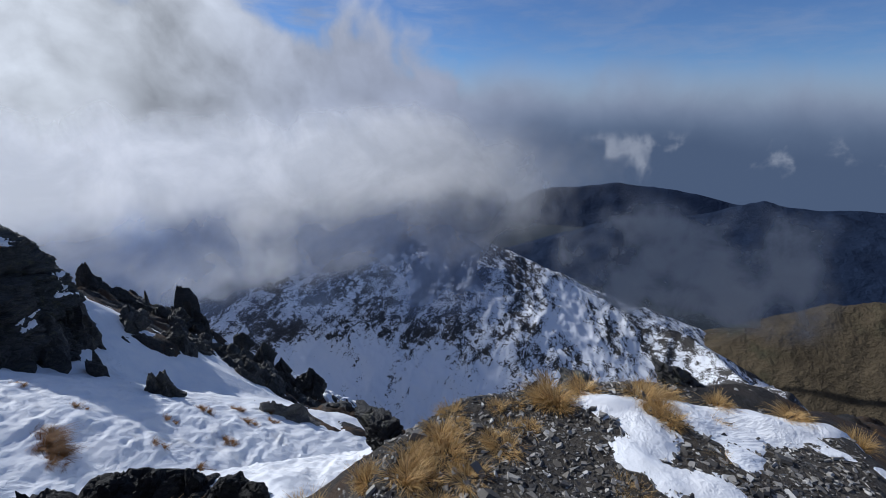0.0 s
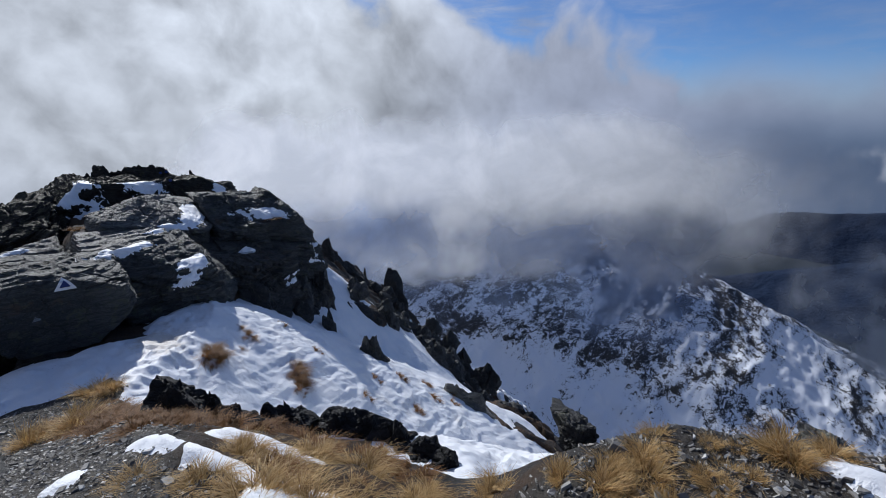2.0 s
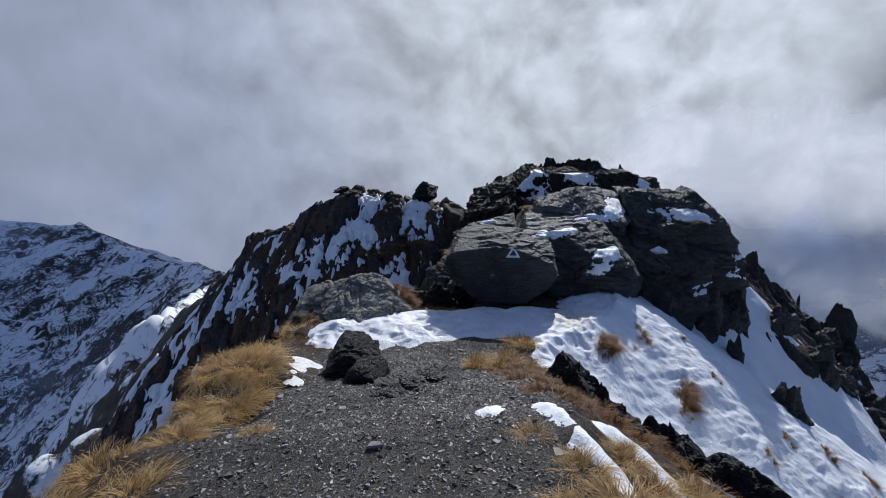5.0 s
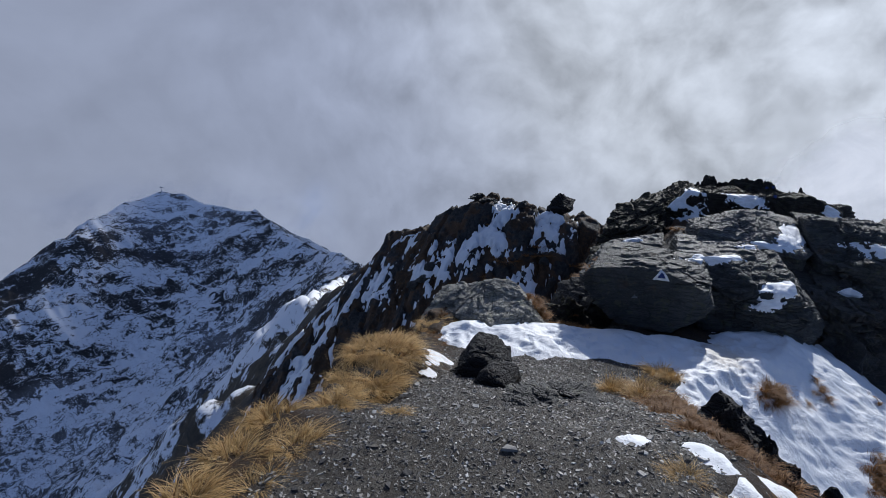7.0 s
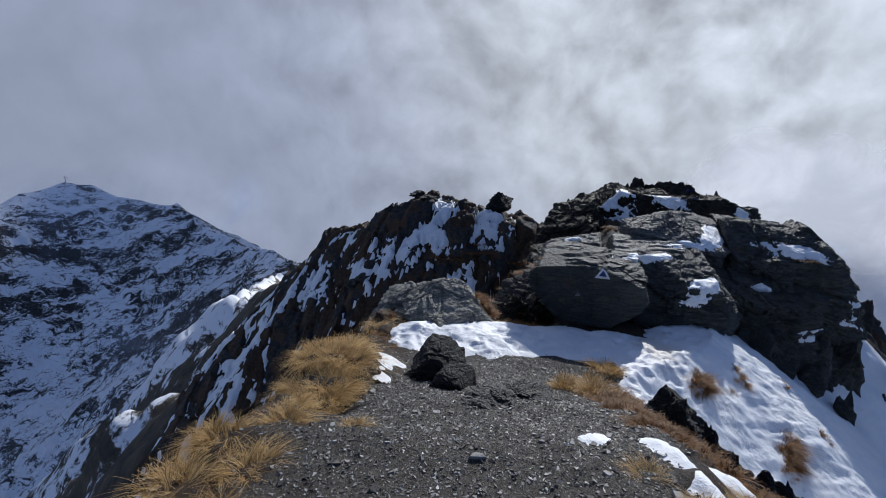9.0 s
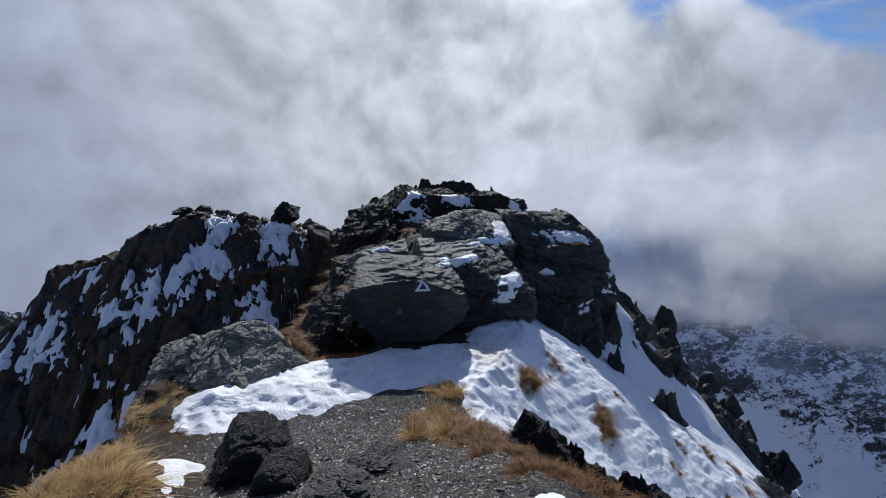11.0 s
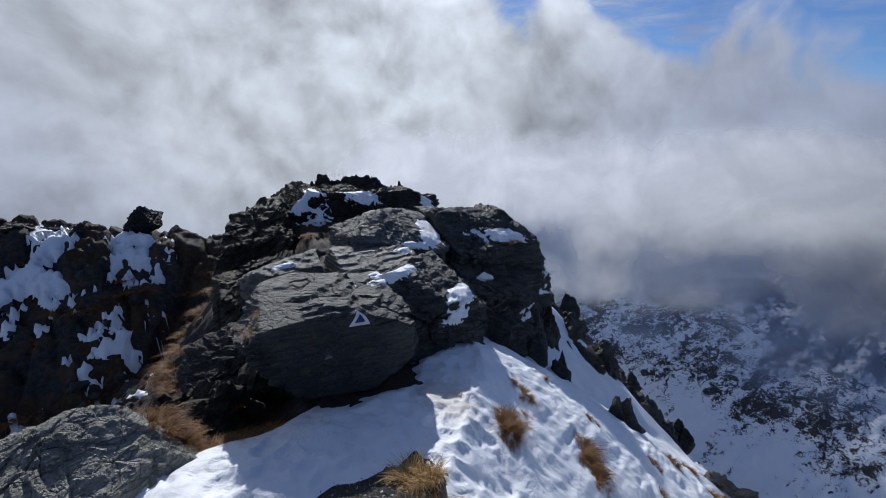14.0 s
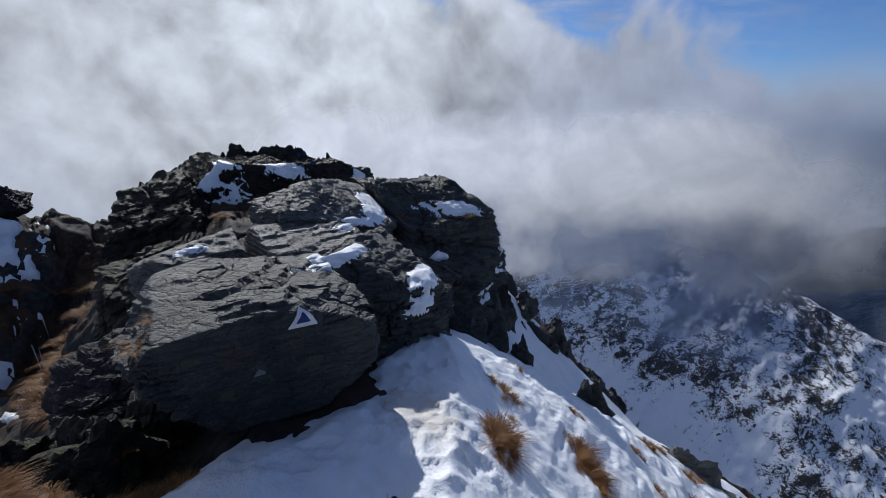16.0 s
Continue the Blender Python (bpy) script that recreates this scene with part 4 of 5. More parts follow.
block("dark mossy rock mass forming the summit of the outcrop", (0.6, 16.2, -1.0),
      [(-0.66, -0.15, 0.74, 0.80), (0.05, -0.1, 1, 0.98), (-0.1, -1, 0.25, 0.95), (1, 0, 0, 1.3), (0, 0, -1, 1.6), (0, 1, 0, 1.2), (-1, 0, 0.1, 2.4), (-0.5, -0.75, 0.45, 1.15)],
      921, 1.1, M_MOSSY_SHADED, ((0.4, -0.1, 0.9), 0.20, 0.10), 7, 0.14, 80.0, 0.5)
summit_rock = block("dark mossy rock mass beside the summit patch of snow", (2.45, 16.0, -0.95),
      [(0, -0.15, 1, 0.90), (-0.9, -0.3, 0.3, 1.30), (-0.05, -1, 0.3, 1.0), (0.55, -0.1, 0.83, 1.46), (1, 0, 0.1, 2.0), (0, 0, -1, 1.6), (0, 1, 0, 1.2), (-0.6, 0.0, 0.8, 1.2)],
      922, 1.1, M_MOSSY_SHADED, ((0.4, -0.1, 0.9), 0.20, 0.10), 7, 0.14, 80.0, 0.5)
SUMMIT = [(0.73, 16.9, 0.10, 1.3, 1.3), (1.45, 16.9, 0.34, 1.3, 1.4), (2.63, 16.5, 0.32, 1.6, 1.5), (3.75, 16.3, 0.06, 0.9, 1.2), (4.28, 16.1, -0.52, 1.0, 0.9), (-0.1, 16.8, -0.49, 1.2, 1.0), (3.23, 16.4, -0.05, 1.0, 1.1), (-0.9, 16.7, -1.05, 1.3, 1.2)]
rock("rock", "small rock spike on the summit of the outcrop", (4.45, 16.2, -0.85), (0.32, 0.35, 0.62), 924, M_ROCK, (0, 10, 0), 5, 0.09, 0.12)
rock("rock", "dark mossy rock on the outcrop's shaded side", (-0.7, 14.9, -1.6), (1.3, 1.2, 1.1), 925, M_MOSSY_SHADED, (0, -25, 0), 6, 0.10, 0.12)
# the near-black schist stands in for the shade on this brown wall
block("earthy rock wall beside the marked boulder, blackened for its shade", (-1.05, 8.6, -1.75),
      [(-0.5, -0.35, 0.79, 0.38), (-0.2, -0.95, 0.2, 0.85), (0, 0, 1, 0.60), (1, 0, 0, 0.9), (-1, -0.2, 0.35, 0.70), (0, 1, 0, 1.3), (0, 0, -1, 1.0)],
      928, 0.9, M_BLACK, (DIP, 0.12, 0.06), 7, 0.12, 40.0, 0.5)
rock("rock", "dark rock on the outcrop's shaded side", (-0.8, 11.5, -1.7), (1.1, 1.3, 0.9), 926, M_MOSSY_SHADED, (0, -25, 10), 6, 0.10, 0.12)
rock("rock", "square dark block on the crest of the knoll", (-5.4, 25.1, -2.35), (0.75, 0.7, 0.55), 927, M_BLACK, (0, 10, 0), 5, 0.09, 0.12)


def height(x, y):
    return float(land(np.array([float(x)]), np.array([float(y)]))[0])


# jagged rocks down the shoulder and across the flanks
SPIKES = [rock_mesh("rock", 960 + i, (0.55, 0.5, 0.85), 4, 0.11, (LAYERS, 0.11, 0.06), None, 20, 0.66, M_ROCK) for i in range(6)]


def spike(x, y, s, lean, turn, tall, label, group):
    ob = new("rock", SPIKES[int(abs(x * 7 + y * 13)) % 6])
    ob.matrix_world = pose(x, y, height(x, y) + 0.2 * s * tall, lean * 0.3, lean, turn) @ Matrix.Diagonal((s, s, s * tall, 1))
    return tagged(ob, label, "rock", group)


def shards(seed, wide, tall, mat, count=5, level=5):
    """A jagged rock: several leaning blocks grown together into one mass with notches between them."""
    rng = np.random.default_rng(seed)
    d, f = ico(level)
    r = np.zeros(len(d))
    tilt = np.array(Euler((rng.normal() * 0.15, rng.uniform(0.05, 0.35), rng.uniform(0, 6.28))).to_matrix())
    for i in range(count):
        planes = cut_planes(rng, 14, 0.46)
        shift = rng.normal(size=3) * (0.22, 0.22, 0.16)
        planes[:, 3] = np.maximum(planes[:, 3] * 0.72 + planes[:, :3] @ shift, 0.16)
        planes = np.vstack([planes, np.column_stack([cut_planes(rng, 12, 0.9)[:, :3], np.full(12, 1.0)])])
        r = np.maximum(r, rock_radius(d, planes, 150.0))
    p = d * r[:, None] * (wide * 0.56, wide * 0.5, tall * 0.62)
    co, size = tuple(p.T), wide
    v1, e1 = cells(seed + 20, (co[0], co[1], co[2] * 1.4), 3.0 / size)
    v2, e2 = cells(seed + 30, (co[0], co[1], co[2] * 1.6), 7.5 / size)
    out = (v1 - 0.5) * 0.10 - 0.05 * smooth(0.10 - e1, 0, 0.10) + (v2 - 0.5) * 0.05 + fbm(seed + 1, co, 5.0 / size, 3, 0.6, True) * 0.03
    p = (p + d * (out * size)[:, None]) @ tilt.T
    p[:, :2] *= (1 - 0.36 * np.clip(p[:, 2] / (0.62 * tall), -0.3, 1) )[:, None]
    p[:, 2] += tall - p[:, 2].max()
    return mesh_from("rock", p, f, mat, shade=False)


def crag(x, y, top, wide, tall, label, group, seed, mat):
    """A jagged rock that reaches up to top and stands down into the slope."""
    ob = new("rock", shards(seed, wide, tall, mat))
    ob.location = (x, y, top - tall)
    return tagged(ob, label, "rock", group)


for i, (x, y, z, w, h) in enumerate(SUMMIT):
    crag(x, y, z, w, h, "jagged dark tooth of rock along the outcrop's summit", "teeth of the summit", 980 + i, M_MOSSY_SHADED)
WALL = [(3.15, 9.1, -1.5, 1.1, 1.2), (3.9, 9.75, -1.5, 1.3, 1.7), (4.75, 10.4, -1.95, 1.2, 2.0), (5.3, 10.6, -2.55, 1.0, 2.0), (5.5, 10.25, -3.3, 0.8, 1.4)]
for i, (x, y, z, w, h) in enumerate(WALL):
    crag(x, y, z, w, h, "dark broken rock at the foot of the outcrop's cliff", "rocks of the cliff", 1070 + i, M_ROCK)
PINNACLES = [(7.99, 15.27, -2.7, 1.4, 2.6), (11.12, 18.59, -5.4, 1.3, 2.4), (12.84, 19.72, -6.18, 1.6, 3.9), (13.36, 19.08, -6.87, 1.3, 3.7),
             (10.63, 15.93, -6.4, 1.84, 2.7), (9.77, 13.7, -6.68, 1.43, 1.7), (7.8, 13.72, -4.01, 1.5, 1.6)]
for i, (x, y, z, w, h) in enumerate(PINNACLES):
    crag(x, y, z, w, h, "tall dark pinnacle on the shoulder of the ridge", "rocks down the shoulder", 1000 + i, M_ROCK)
LOWER_ROCKS = [(15.0, 18.06, -9.21, 1.1, 1.2), (15.51, 17.27, -9.82, 1.4, 1.7), (15.91, 16.35, -10.63, 1.2, 1.9), (16.26, 14.9, -11.03, 1.5, 2.1), (13.99, 11.77, -10.5, 2.75, 2.2),
               (13.54, 10.31, -10.6, 1.4, 2.6), (12.2, 11.46, -9.14, 1.5, 1.5), (13.42, 9.42, -11.43, 0.8, 1.0)]
for i, (x, y, z, w, h) in enumerate(LOWER_ROCKS):
    crag(x, y, z, w, h, "jagged dark rock low on the falling shoulder", "rocks down the shoulder", 1020 + i, M_ROCK)
SLOPE_ROCKS = [(9.6, 14.24, -6.01, 1.43, 1.6), (9.47, 12.92, -6.17, 1.17, 1.2), (9.31, 11.27, -6.72, 1.28, 1.2), (6.53, 10.83, -3.79, 0.74, 1.7), (10.92, 11.83, -8.2, 1.19, 1.3),
               (10.84, 13.87, -7.5, 1.0, 1.2), (7.71, 11.9, -5.28, 0.8, 1.0), (4.95, 7.5, -2.85, 0.58, 0.9), (4.65, 8.95, -2.57, 0.7, 1.5), (3.54, 7.54, -2.29, 0.5, 0.5), (3.12, 7.08, -2.32, 0.28, 0.34)]
for i, (x, y, z, w, h) in enumerate(SLOPE_ROCKS):
    crag(x, y, z, w, h, "dark broken rock standing out of the snow slope", "rocks on the snow slope", 1040 + i, M_ROCK)
crag(6.75, 6.95, -4.4, 1.6, 1.3, "broad weathered boulder low on the snow slope", "rocks on the snow slope", 1060, M_SLAB)
rng = np.random.default_rng(5)
SMALL = [shards(1100 + i, 0.9, 0.75, M_ROCK, 4, 4) for i in range(8)]
RIBS = [[(6.3, 10.6), (9.3, 11.2), (12.2, 11.5)], [(7.0, 12.6), (10.9, 11.9), (13.9, 11.6), (13.4, 9.6)], [(9.0, 14.6), (10.8, 13.9), (13.0, 14.6), (15.8, 16.8)],
        [(8.0, 15.2), (11.0, 18.4), (13.2, 19.3), (15.2, 18.2), (16.2, 15.0)]]
for i in range(150):
    rib = RIBS[i % 4]
    leg = int(rng.uniform(0, len(rib) - 1.01))
    u = rng.uniform()
    x = rib[leg][0] + u * (rib[leg + 1][0] - rib[leg][0]) + rng.normal() * 0.45
    y = rib[leg][1] + u * (rib[leg + 1][1] - rib[leg][1]) + rng.normal() * 0.45
    r = float(rng.uniform(0.35, 1.15))
    ob = new("rock", SMALL[i % 8])
    ob.matrix_world = pose(x, y, height(x, y) - 0.18 * r, 0, 0, rng.uniform(0, 360)) @ Matrix.Diagonal((r, r * 0.8, r, 1))
    tagged(ob, "small jagged rock breaking through the snow of the shoulder", "rock", "rocks down the shoulder")
for i in range(5):
    x = rng.uniform(-14, -6.5)
    y = 24.6 + rng.normal() * 0.7
    spike(x, y, rng.uniform(0.5, 0.9), rng.uniform(0, 25), rng.uniform(0, 360), rng.uniform(0.3, 0.45), "dark rock on the crest of the knoll", "rocks on the knoll")

KNOBS = 0
while KNOBS < 130:
    x, y = float(rng.uniform(-14.5, -2.2)), float(rng.uniform(13.5, 23.2))
    if snow_cover(np.array([x]), np.array([y]))[0] > -0.25:
        spike(x, y, rng.uniform(0.3, 0.75), rng.uniform(0, 20), rng.uniform(0, 360), rng.uniform(0.4, 0.7), "dark rock poking through the snow on the knoll", "rocks on the knoll")
    KNOBS += 1

# loose rocks by the path
block("nearly black rock sitting on the gravel path", (-1.56, 3.75, height(-1.56, 3.75) + 0.03),
      [(0.05, -0.12, 0.98, 0.28), (-0.62, -0.25, 0.74, 0.25), (0.60, -0.15, 0.79, 0.25), (0.1, -1, 0.45, 0.25), (-0.9, -0.3, 0.2, 0.37), (0.9, -0.3, 0.3, 0.34), (0, 1, 0.1, 0.32), (0, 0, -1, 0.3)],
      951, 0.4, M_BLACK, (DIP, 0.07, 0.02), 6, 0.13, 60.0, 0.3)
block("small dark rock against the black rock", (-1.26, 3.42, height(-1.26, 3.42) + 0.03),
      [(0.1, -0.4, 0.9, 0.13), (-0.6, 0, 0.8, 0.16), (0.6, -0.2, 0.7, 0.15), (0, -1, 0.3, 0.15), (-1, 0, 0.2, 0.2), (1, 0, 0.2, 0.19), (0, 1, 0.1, 0.2), (0, 0, -1, 0.15)],
      932, 0.2, M_BLACK, (DIP, 0.05, 0.01), 5, 0.06, 40.0, 0.0)
block("sharp-ridged pale slab of schist beside the snow", (-2.45, 6.1, -1.0),
      [(0.40, -0.30, 0.85, 0.56), (-0.30, -0.30, 0.90, 0.43), (0.05, -0.45, 0.89, 0.48), (0.1, 0.75, 0.65, 0.54), (-1, 0, 0.2, 0.85), (1, 0, 0.1, 1.0), (0, -1, 0.1, 0.70), (0, 1, 0, 0.8), (0, 0, -1, 0.6)],
      933, 0.8, M_PALE, ((0.5, -0.3, 0.8), 0.09, 0.05), 7, 0.08, 80.0, 0.45)
rock("rock", "upright finger of rock at the edge of the spur", (2.72, 1.0, height(2.72, 1.0) + 0.10), (0.10, 0.12, 0.20), 934, M_ROCK, (0, -15, 10), 5, 0.09, 0.05)
rock("rock", "weathered rock on the far rim of the spur", (3.85, -0.1, height(3.85, -0.1) + 0.02), (0.17, 0.16, 0.10), 935, M_SLAB, (0, -10, 30), 5, 0.09, 0.05)
rock("rock", "weathered rock on the far rim of the spur", (4.05, -0.85, height(4.05, -0.85) + 0.02), (0.17, 0.15, 0.10), 936, M_ROCK, (0, -10, 60), 5, 0.09, 0.05)
EDGE_ROCKS = [(0.72, 3.40, -0.17, 0.55, 0.42), (0.95, 3.30, -0.34, 0.36, 0.34), (1.14, 3.20, -0.46, 0.44, 0.38), (1.36, 3.24, -0.63, 0.34, 0.30), (1.59, 3.26, -0.72, 0.46, 0.36), (1.98, 3.14, -0.84, 0.58, 0.46),
              (2.2, 2.9, -0.90, 0.45, 0.4), (2.34, 2.70, -0.93, 0.50, 0.5), (2.40, 2.40, -0.90, 0.55, 0.5), (2.42, 2.1, -0.92, 0.4, 0.4)]
for i, (x, y, z, w, h) in enumerate(EDGE_ROCKS):
    crag(x, y, z, w, h, "dark rough rock at the edge of the snow slope", "rocks along the snow edge", 940 + 3 * i, M_BLACK)
# dark rocks added over sunlit ground where the hollow lies in shade
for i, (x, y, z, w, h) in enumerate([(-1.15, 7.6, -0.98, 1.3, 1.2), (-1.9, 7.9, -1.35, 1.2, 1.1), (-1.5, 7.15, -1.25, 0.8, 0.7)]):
    crag(x, y, z, w, h, "mossy rock in the hollow beside the boulder, added dark for shade", "rocks in the hollow", 985 + 3 * i, M_MOSSY_SHADED)


# ---- cloud lying on the mountain ----
def cloud_shade(az, el):
    """Shade put into the cloud's colour: darker low down and away from the sun."""
    return 0.5 * smooth(az, 38, 78) * smooth(6 - el, 0, 10) + 0.35 * smooth(-7 - el, 0, 7) * smooth(az, 0, 20)


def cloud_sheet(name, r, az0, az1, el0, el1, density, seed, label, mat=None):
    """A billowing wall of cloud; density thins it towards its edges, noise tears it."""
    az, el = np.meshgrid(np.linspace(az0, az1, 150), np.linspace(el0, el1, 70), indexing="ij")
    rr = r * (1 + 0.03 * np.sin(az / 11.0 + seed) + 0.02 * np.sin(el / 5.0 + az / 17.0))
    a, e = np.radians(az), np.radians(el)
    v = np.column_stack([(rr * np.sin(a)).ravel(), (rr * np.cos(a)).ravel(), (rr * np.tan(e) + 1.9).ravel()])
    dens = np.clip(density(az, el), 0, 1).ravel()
    ob = new(name, mesh_from(name, v, grid_faces(*az.shape), mat or M_CLOUD, zone=np.column_stack([dens, np.clip(cloud_shade(az, el), 0, 1).ravel(), dens])))
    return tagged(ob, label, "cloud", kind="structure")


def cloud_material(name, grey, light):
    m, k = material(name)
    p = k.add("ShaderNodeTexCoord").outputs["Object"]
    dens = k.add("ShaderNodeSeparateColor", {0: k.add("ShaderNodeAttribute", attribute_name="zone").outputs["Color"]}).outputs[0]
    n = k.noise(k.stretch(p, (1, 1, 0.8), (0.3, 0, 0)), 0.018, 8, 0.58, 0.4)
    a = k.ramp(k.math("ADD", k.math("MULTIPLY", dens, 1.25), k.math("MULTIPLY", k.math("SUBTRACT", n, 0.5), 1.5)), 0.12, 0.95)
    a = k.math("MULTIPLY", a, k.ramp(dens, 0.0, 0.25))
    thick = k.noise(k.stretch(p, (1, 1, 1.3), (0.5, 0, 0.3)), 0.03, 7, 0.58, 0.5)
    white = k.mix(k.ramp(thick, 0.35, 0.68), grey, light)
    shade_amount = k.add("ShaderNodeSeparateColor", {0: k.add("ShaderNodeAttribute", attribute_name="zone").outputs["Color"]}).outputs[1]
    # the cloud's shaded parts are painted in as a darker colour
    white = k.mix(shade_amount, white, tuple(v * 0.42 for v in grey))
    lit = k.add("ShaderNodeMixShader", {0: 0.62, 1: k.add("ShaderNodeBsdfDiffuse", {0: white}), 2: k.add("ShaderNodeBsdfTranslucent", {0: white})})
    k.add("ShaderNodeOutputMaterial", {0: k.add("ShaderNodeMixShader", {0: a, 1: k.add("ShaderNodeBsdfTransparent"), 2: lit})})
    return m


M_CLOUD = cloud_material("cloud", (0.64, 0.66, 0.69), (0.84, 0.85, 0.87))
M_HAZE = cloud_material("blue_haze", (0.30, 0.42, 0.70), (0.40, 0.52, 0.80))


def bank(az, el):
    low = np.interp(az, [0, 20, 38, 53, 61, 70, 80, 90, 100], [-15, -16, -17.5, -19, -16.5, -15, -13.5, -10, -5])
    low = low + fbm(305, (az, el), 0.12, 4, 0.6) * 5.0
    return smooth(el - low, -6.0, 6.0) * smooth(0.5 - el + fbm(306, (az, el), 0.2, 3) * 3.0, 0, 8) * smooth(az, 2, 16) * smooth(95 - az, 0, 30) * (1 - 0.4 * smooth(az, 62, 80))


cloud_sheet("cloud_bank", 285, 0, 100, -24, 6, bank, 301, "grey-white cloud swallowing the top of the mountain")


def cloud_deck():
    """An unseen cloud roof, added above the view to keep sun off the mountains."""
    x, y = np.meshgrid(np.linspace(-660, 1140, 80), np.linspace(1985, 2785, 50), indexing="ij")
    z = 1200 + 14 * np.sin(x / 90.0) + 12 * np.sin(y / 70.0 + x / 160.0)
    front = 2345 + 0.8 * np.maximum(x - 545, 0)
    dens = smooth(y - front, -40, 60) * smooth(1140 - x, 0, 200) * smooth(x + 660, 0, 200) * smooth(2785 - y, 0, 150)
    v = np.column_stack([x.ravel(), y.ravel(), z.ravel()])
    ob = new("cloud_deck", mesh_from("cloud_deck", v, grid_faces(*x.shape), M_CLOUD, zone=np.repeat(dens.ravel()[:, None], 3, 1)))
    tagged(ob, "unseen broken grey cloud layer added to shade the mountains", "cloud", kind="structure")


cloud_deck()
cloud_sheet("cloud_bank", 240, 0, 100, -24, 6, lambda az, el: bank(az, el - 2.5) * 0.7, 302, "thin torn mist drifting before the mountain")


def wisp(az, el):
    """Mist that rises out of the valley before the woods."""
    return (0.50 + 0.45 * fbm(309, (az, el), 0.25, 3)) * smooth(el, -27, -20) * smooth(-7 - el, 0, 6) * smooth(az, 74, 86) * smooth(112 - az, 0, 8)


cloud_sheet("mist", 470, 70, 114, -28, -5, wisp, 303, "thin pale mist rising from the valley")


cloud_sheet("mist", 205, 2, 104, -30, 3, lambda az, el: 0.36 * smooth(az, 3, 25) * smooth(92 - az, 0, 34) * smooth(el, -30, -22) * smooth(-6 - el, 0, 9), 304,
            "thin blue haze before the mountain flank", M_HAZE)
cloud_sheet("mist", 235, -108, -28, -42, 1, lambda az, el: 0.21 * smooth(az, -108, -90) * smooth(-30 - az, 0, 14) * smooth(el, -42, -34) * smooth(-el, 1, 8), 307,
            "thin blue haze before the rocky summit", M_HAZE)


# ---- the mast on the far summit ----
mast = tagged(new("summit_mast"), "thin steel mast with a crossbar on the far summit", "mast")
mast.location = (-510, 309, -63)
bm = bmesh.new()
bmesh.ops.create_cone(bm, cap_ends=True, segments=8, radius1=0.35, radius2=0.22, depth=9.0, matrix=Matrix.Translation((0, 0, 4.5)))
part("pole", bm, M_STEEL, mast)
bm = bmesh.new()
bmesh.ops.create_cone(bm, cap_ends=True, segments=8, radius1=0.3, radius2=0.3, depth=4.0, matrix=pose(0.6, 0.4, 7.0, 0, 90, 35))
part("crossbar", bm, M_STEEL, mast)


from mathutils.bvhtree import BVHTree


# ---- snow caught on the rocks ----
def rock_tops():
    """One tree of all rock faces, to let snow settle on them."""
    verts, faces = [], []
    for ob in scene.objects:
        if ob.type == "MESH" and ob.get("category") in ("rock", "boulder"):
            base = len(verts)
            verts.extend((ob.matrix_basis @ v.co) for v in ob.data.vertices)
            faces.extend([base + i for i in p.vertices] for p in ob.data.polygons)
    return BVHTree.FromPolygons(verts, faces)


TOPS = rock_tops()


def rock_top(x, y, floor):
    hit = TOPS.ray_cast(Vector((x, y, 6.0)), Vector((0, 0, -1)))
    return max(hit[0].z, floor) if hit[0] is not None else floor


def surface(x, y):
    return rock_top(x, y, height(x, y))


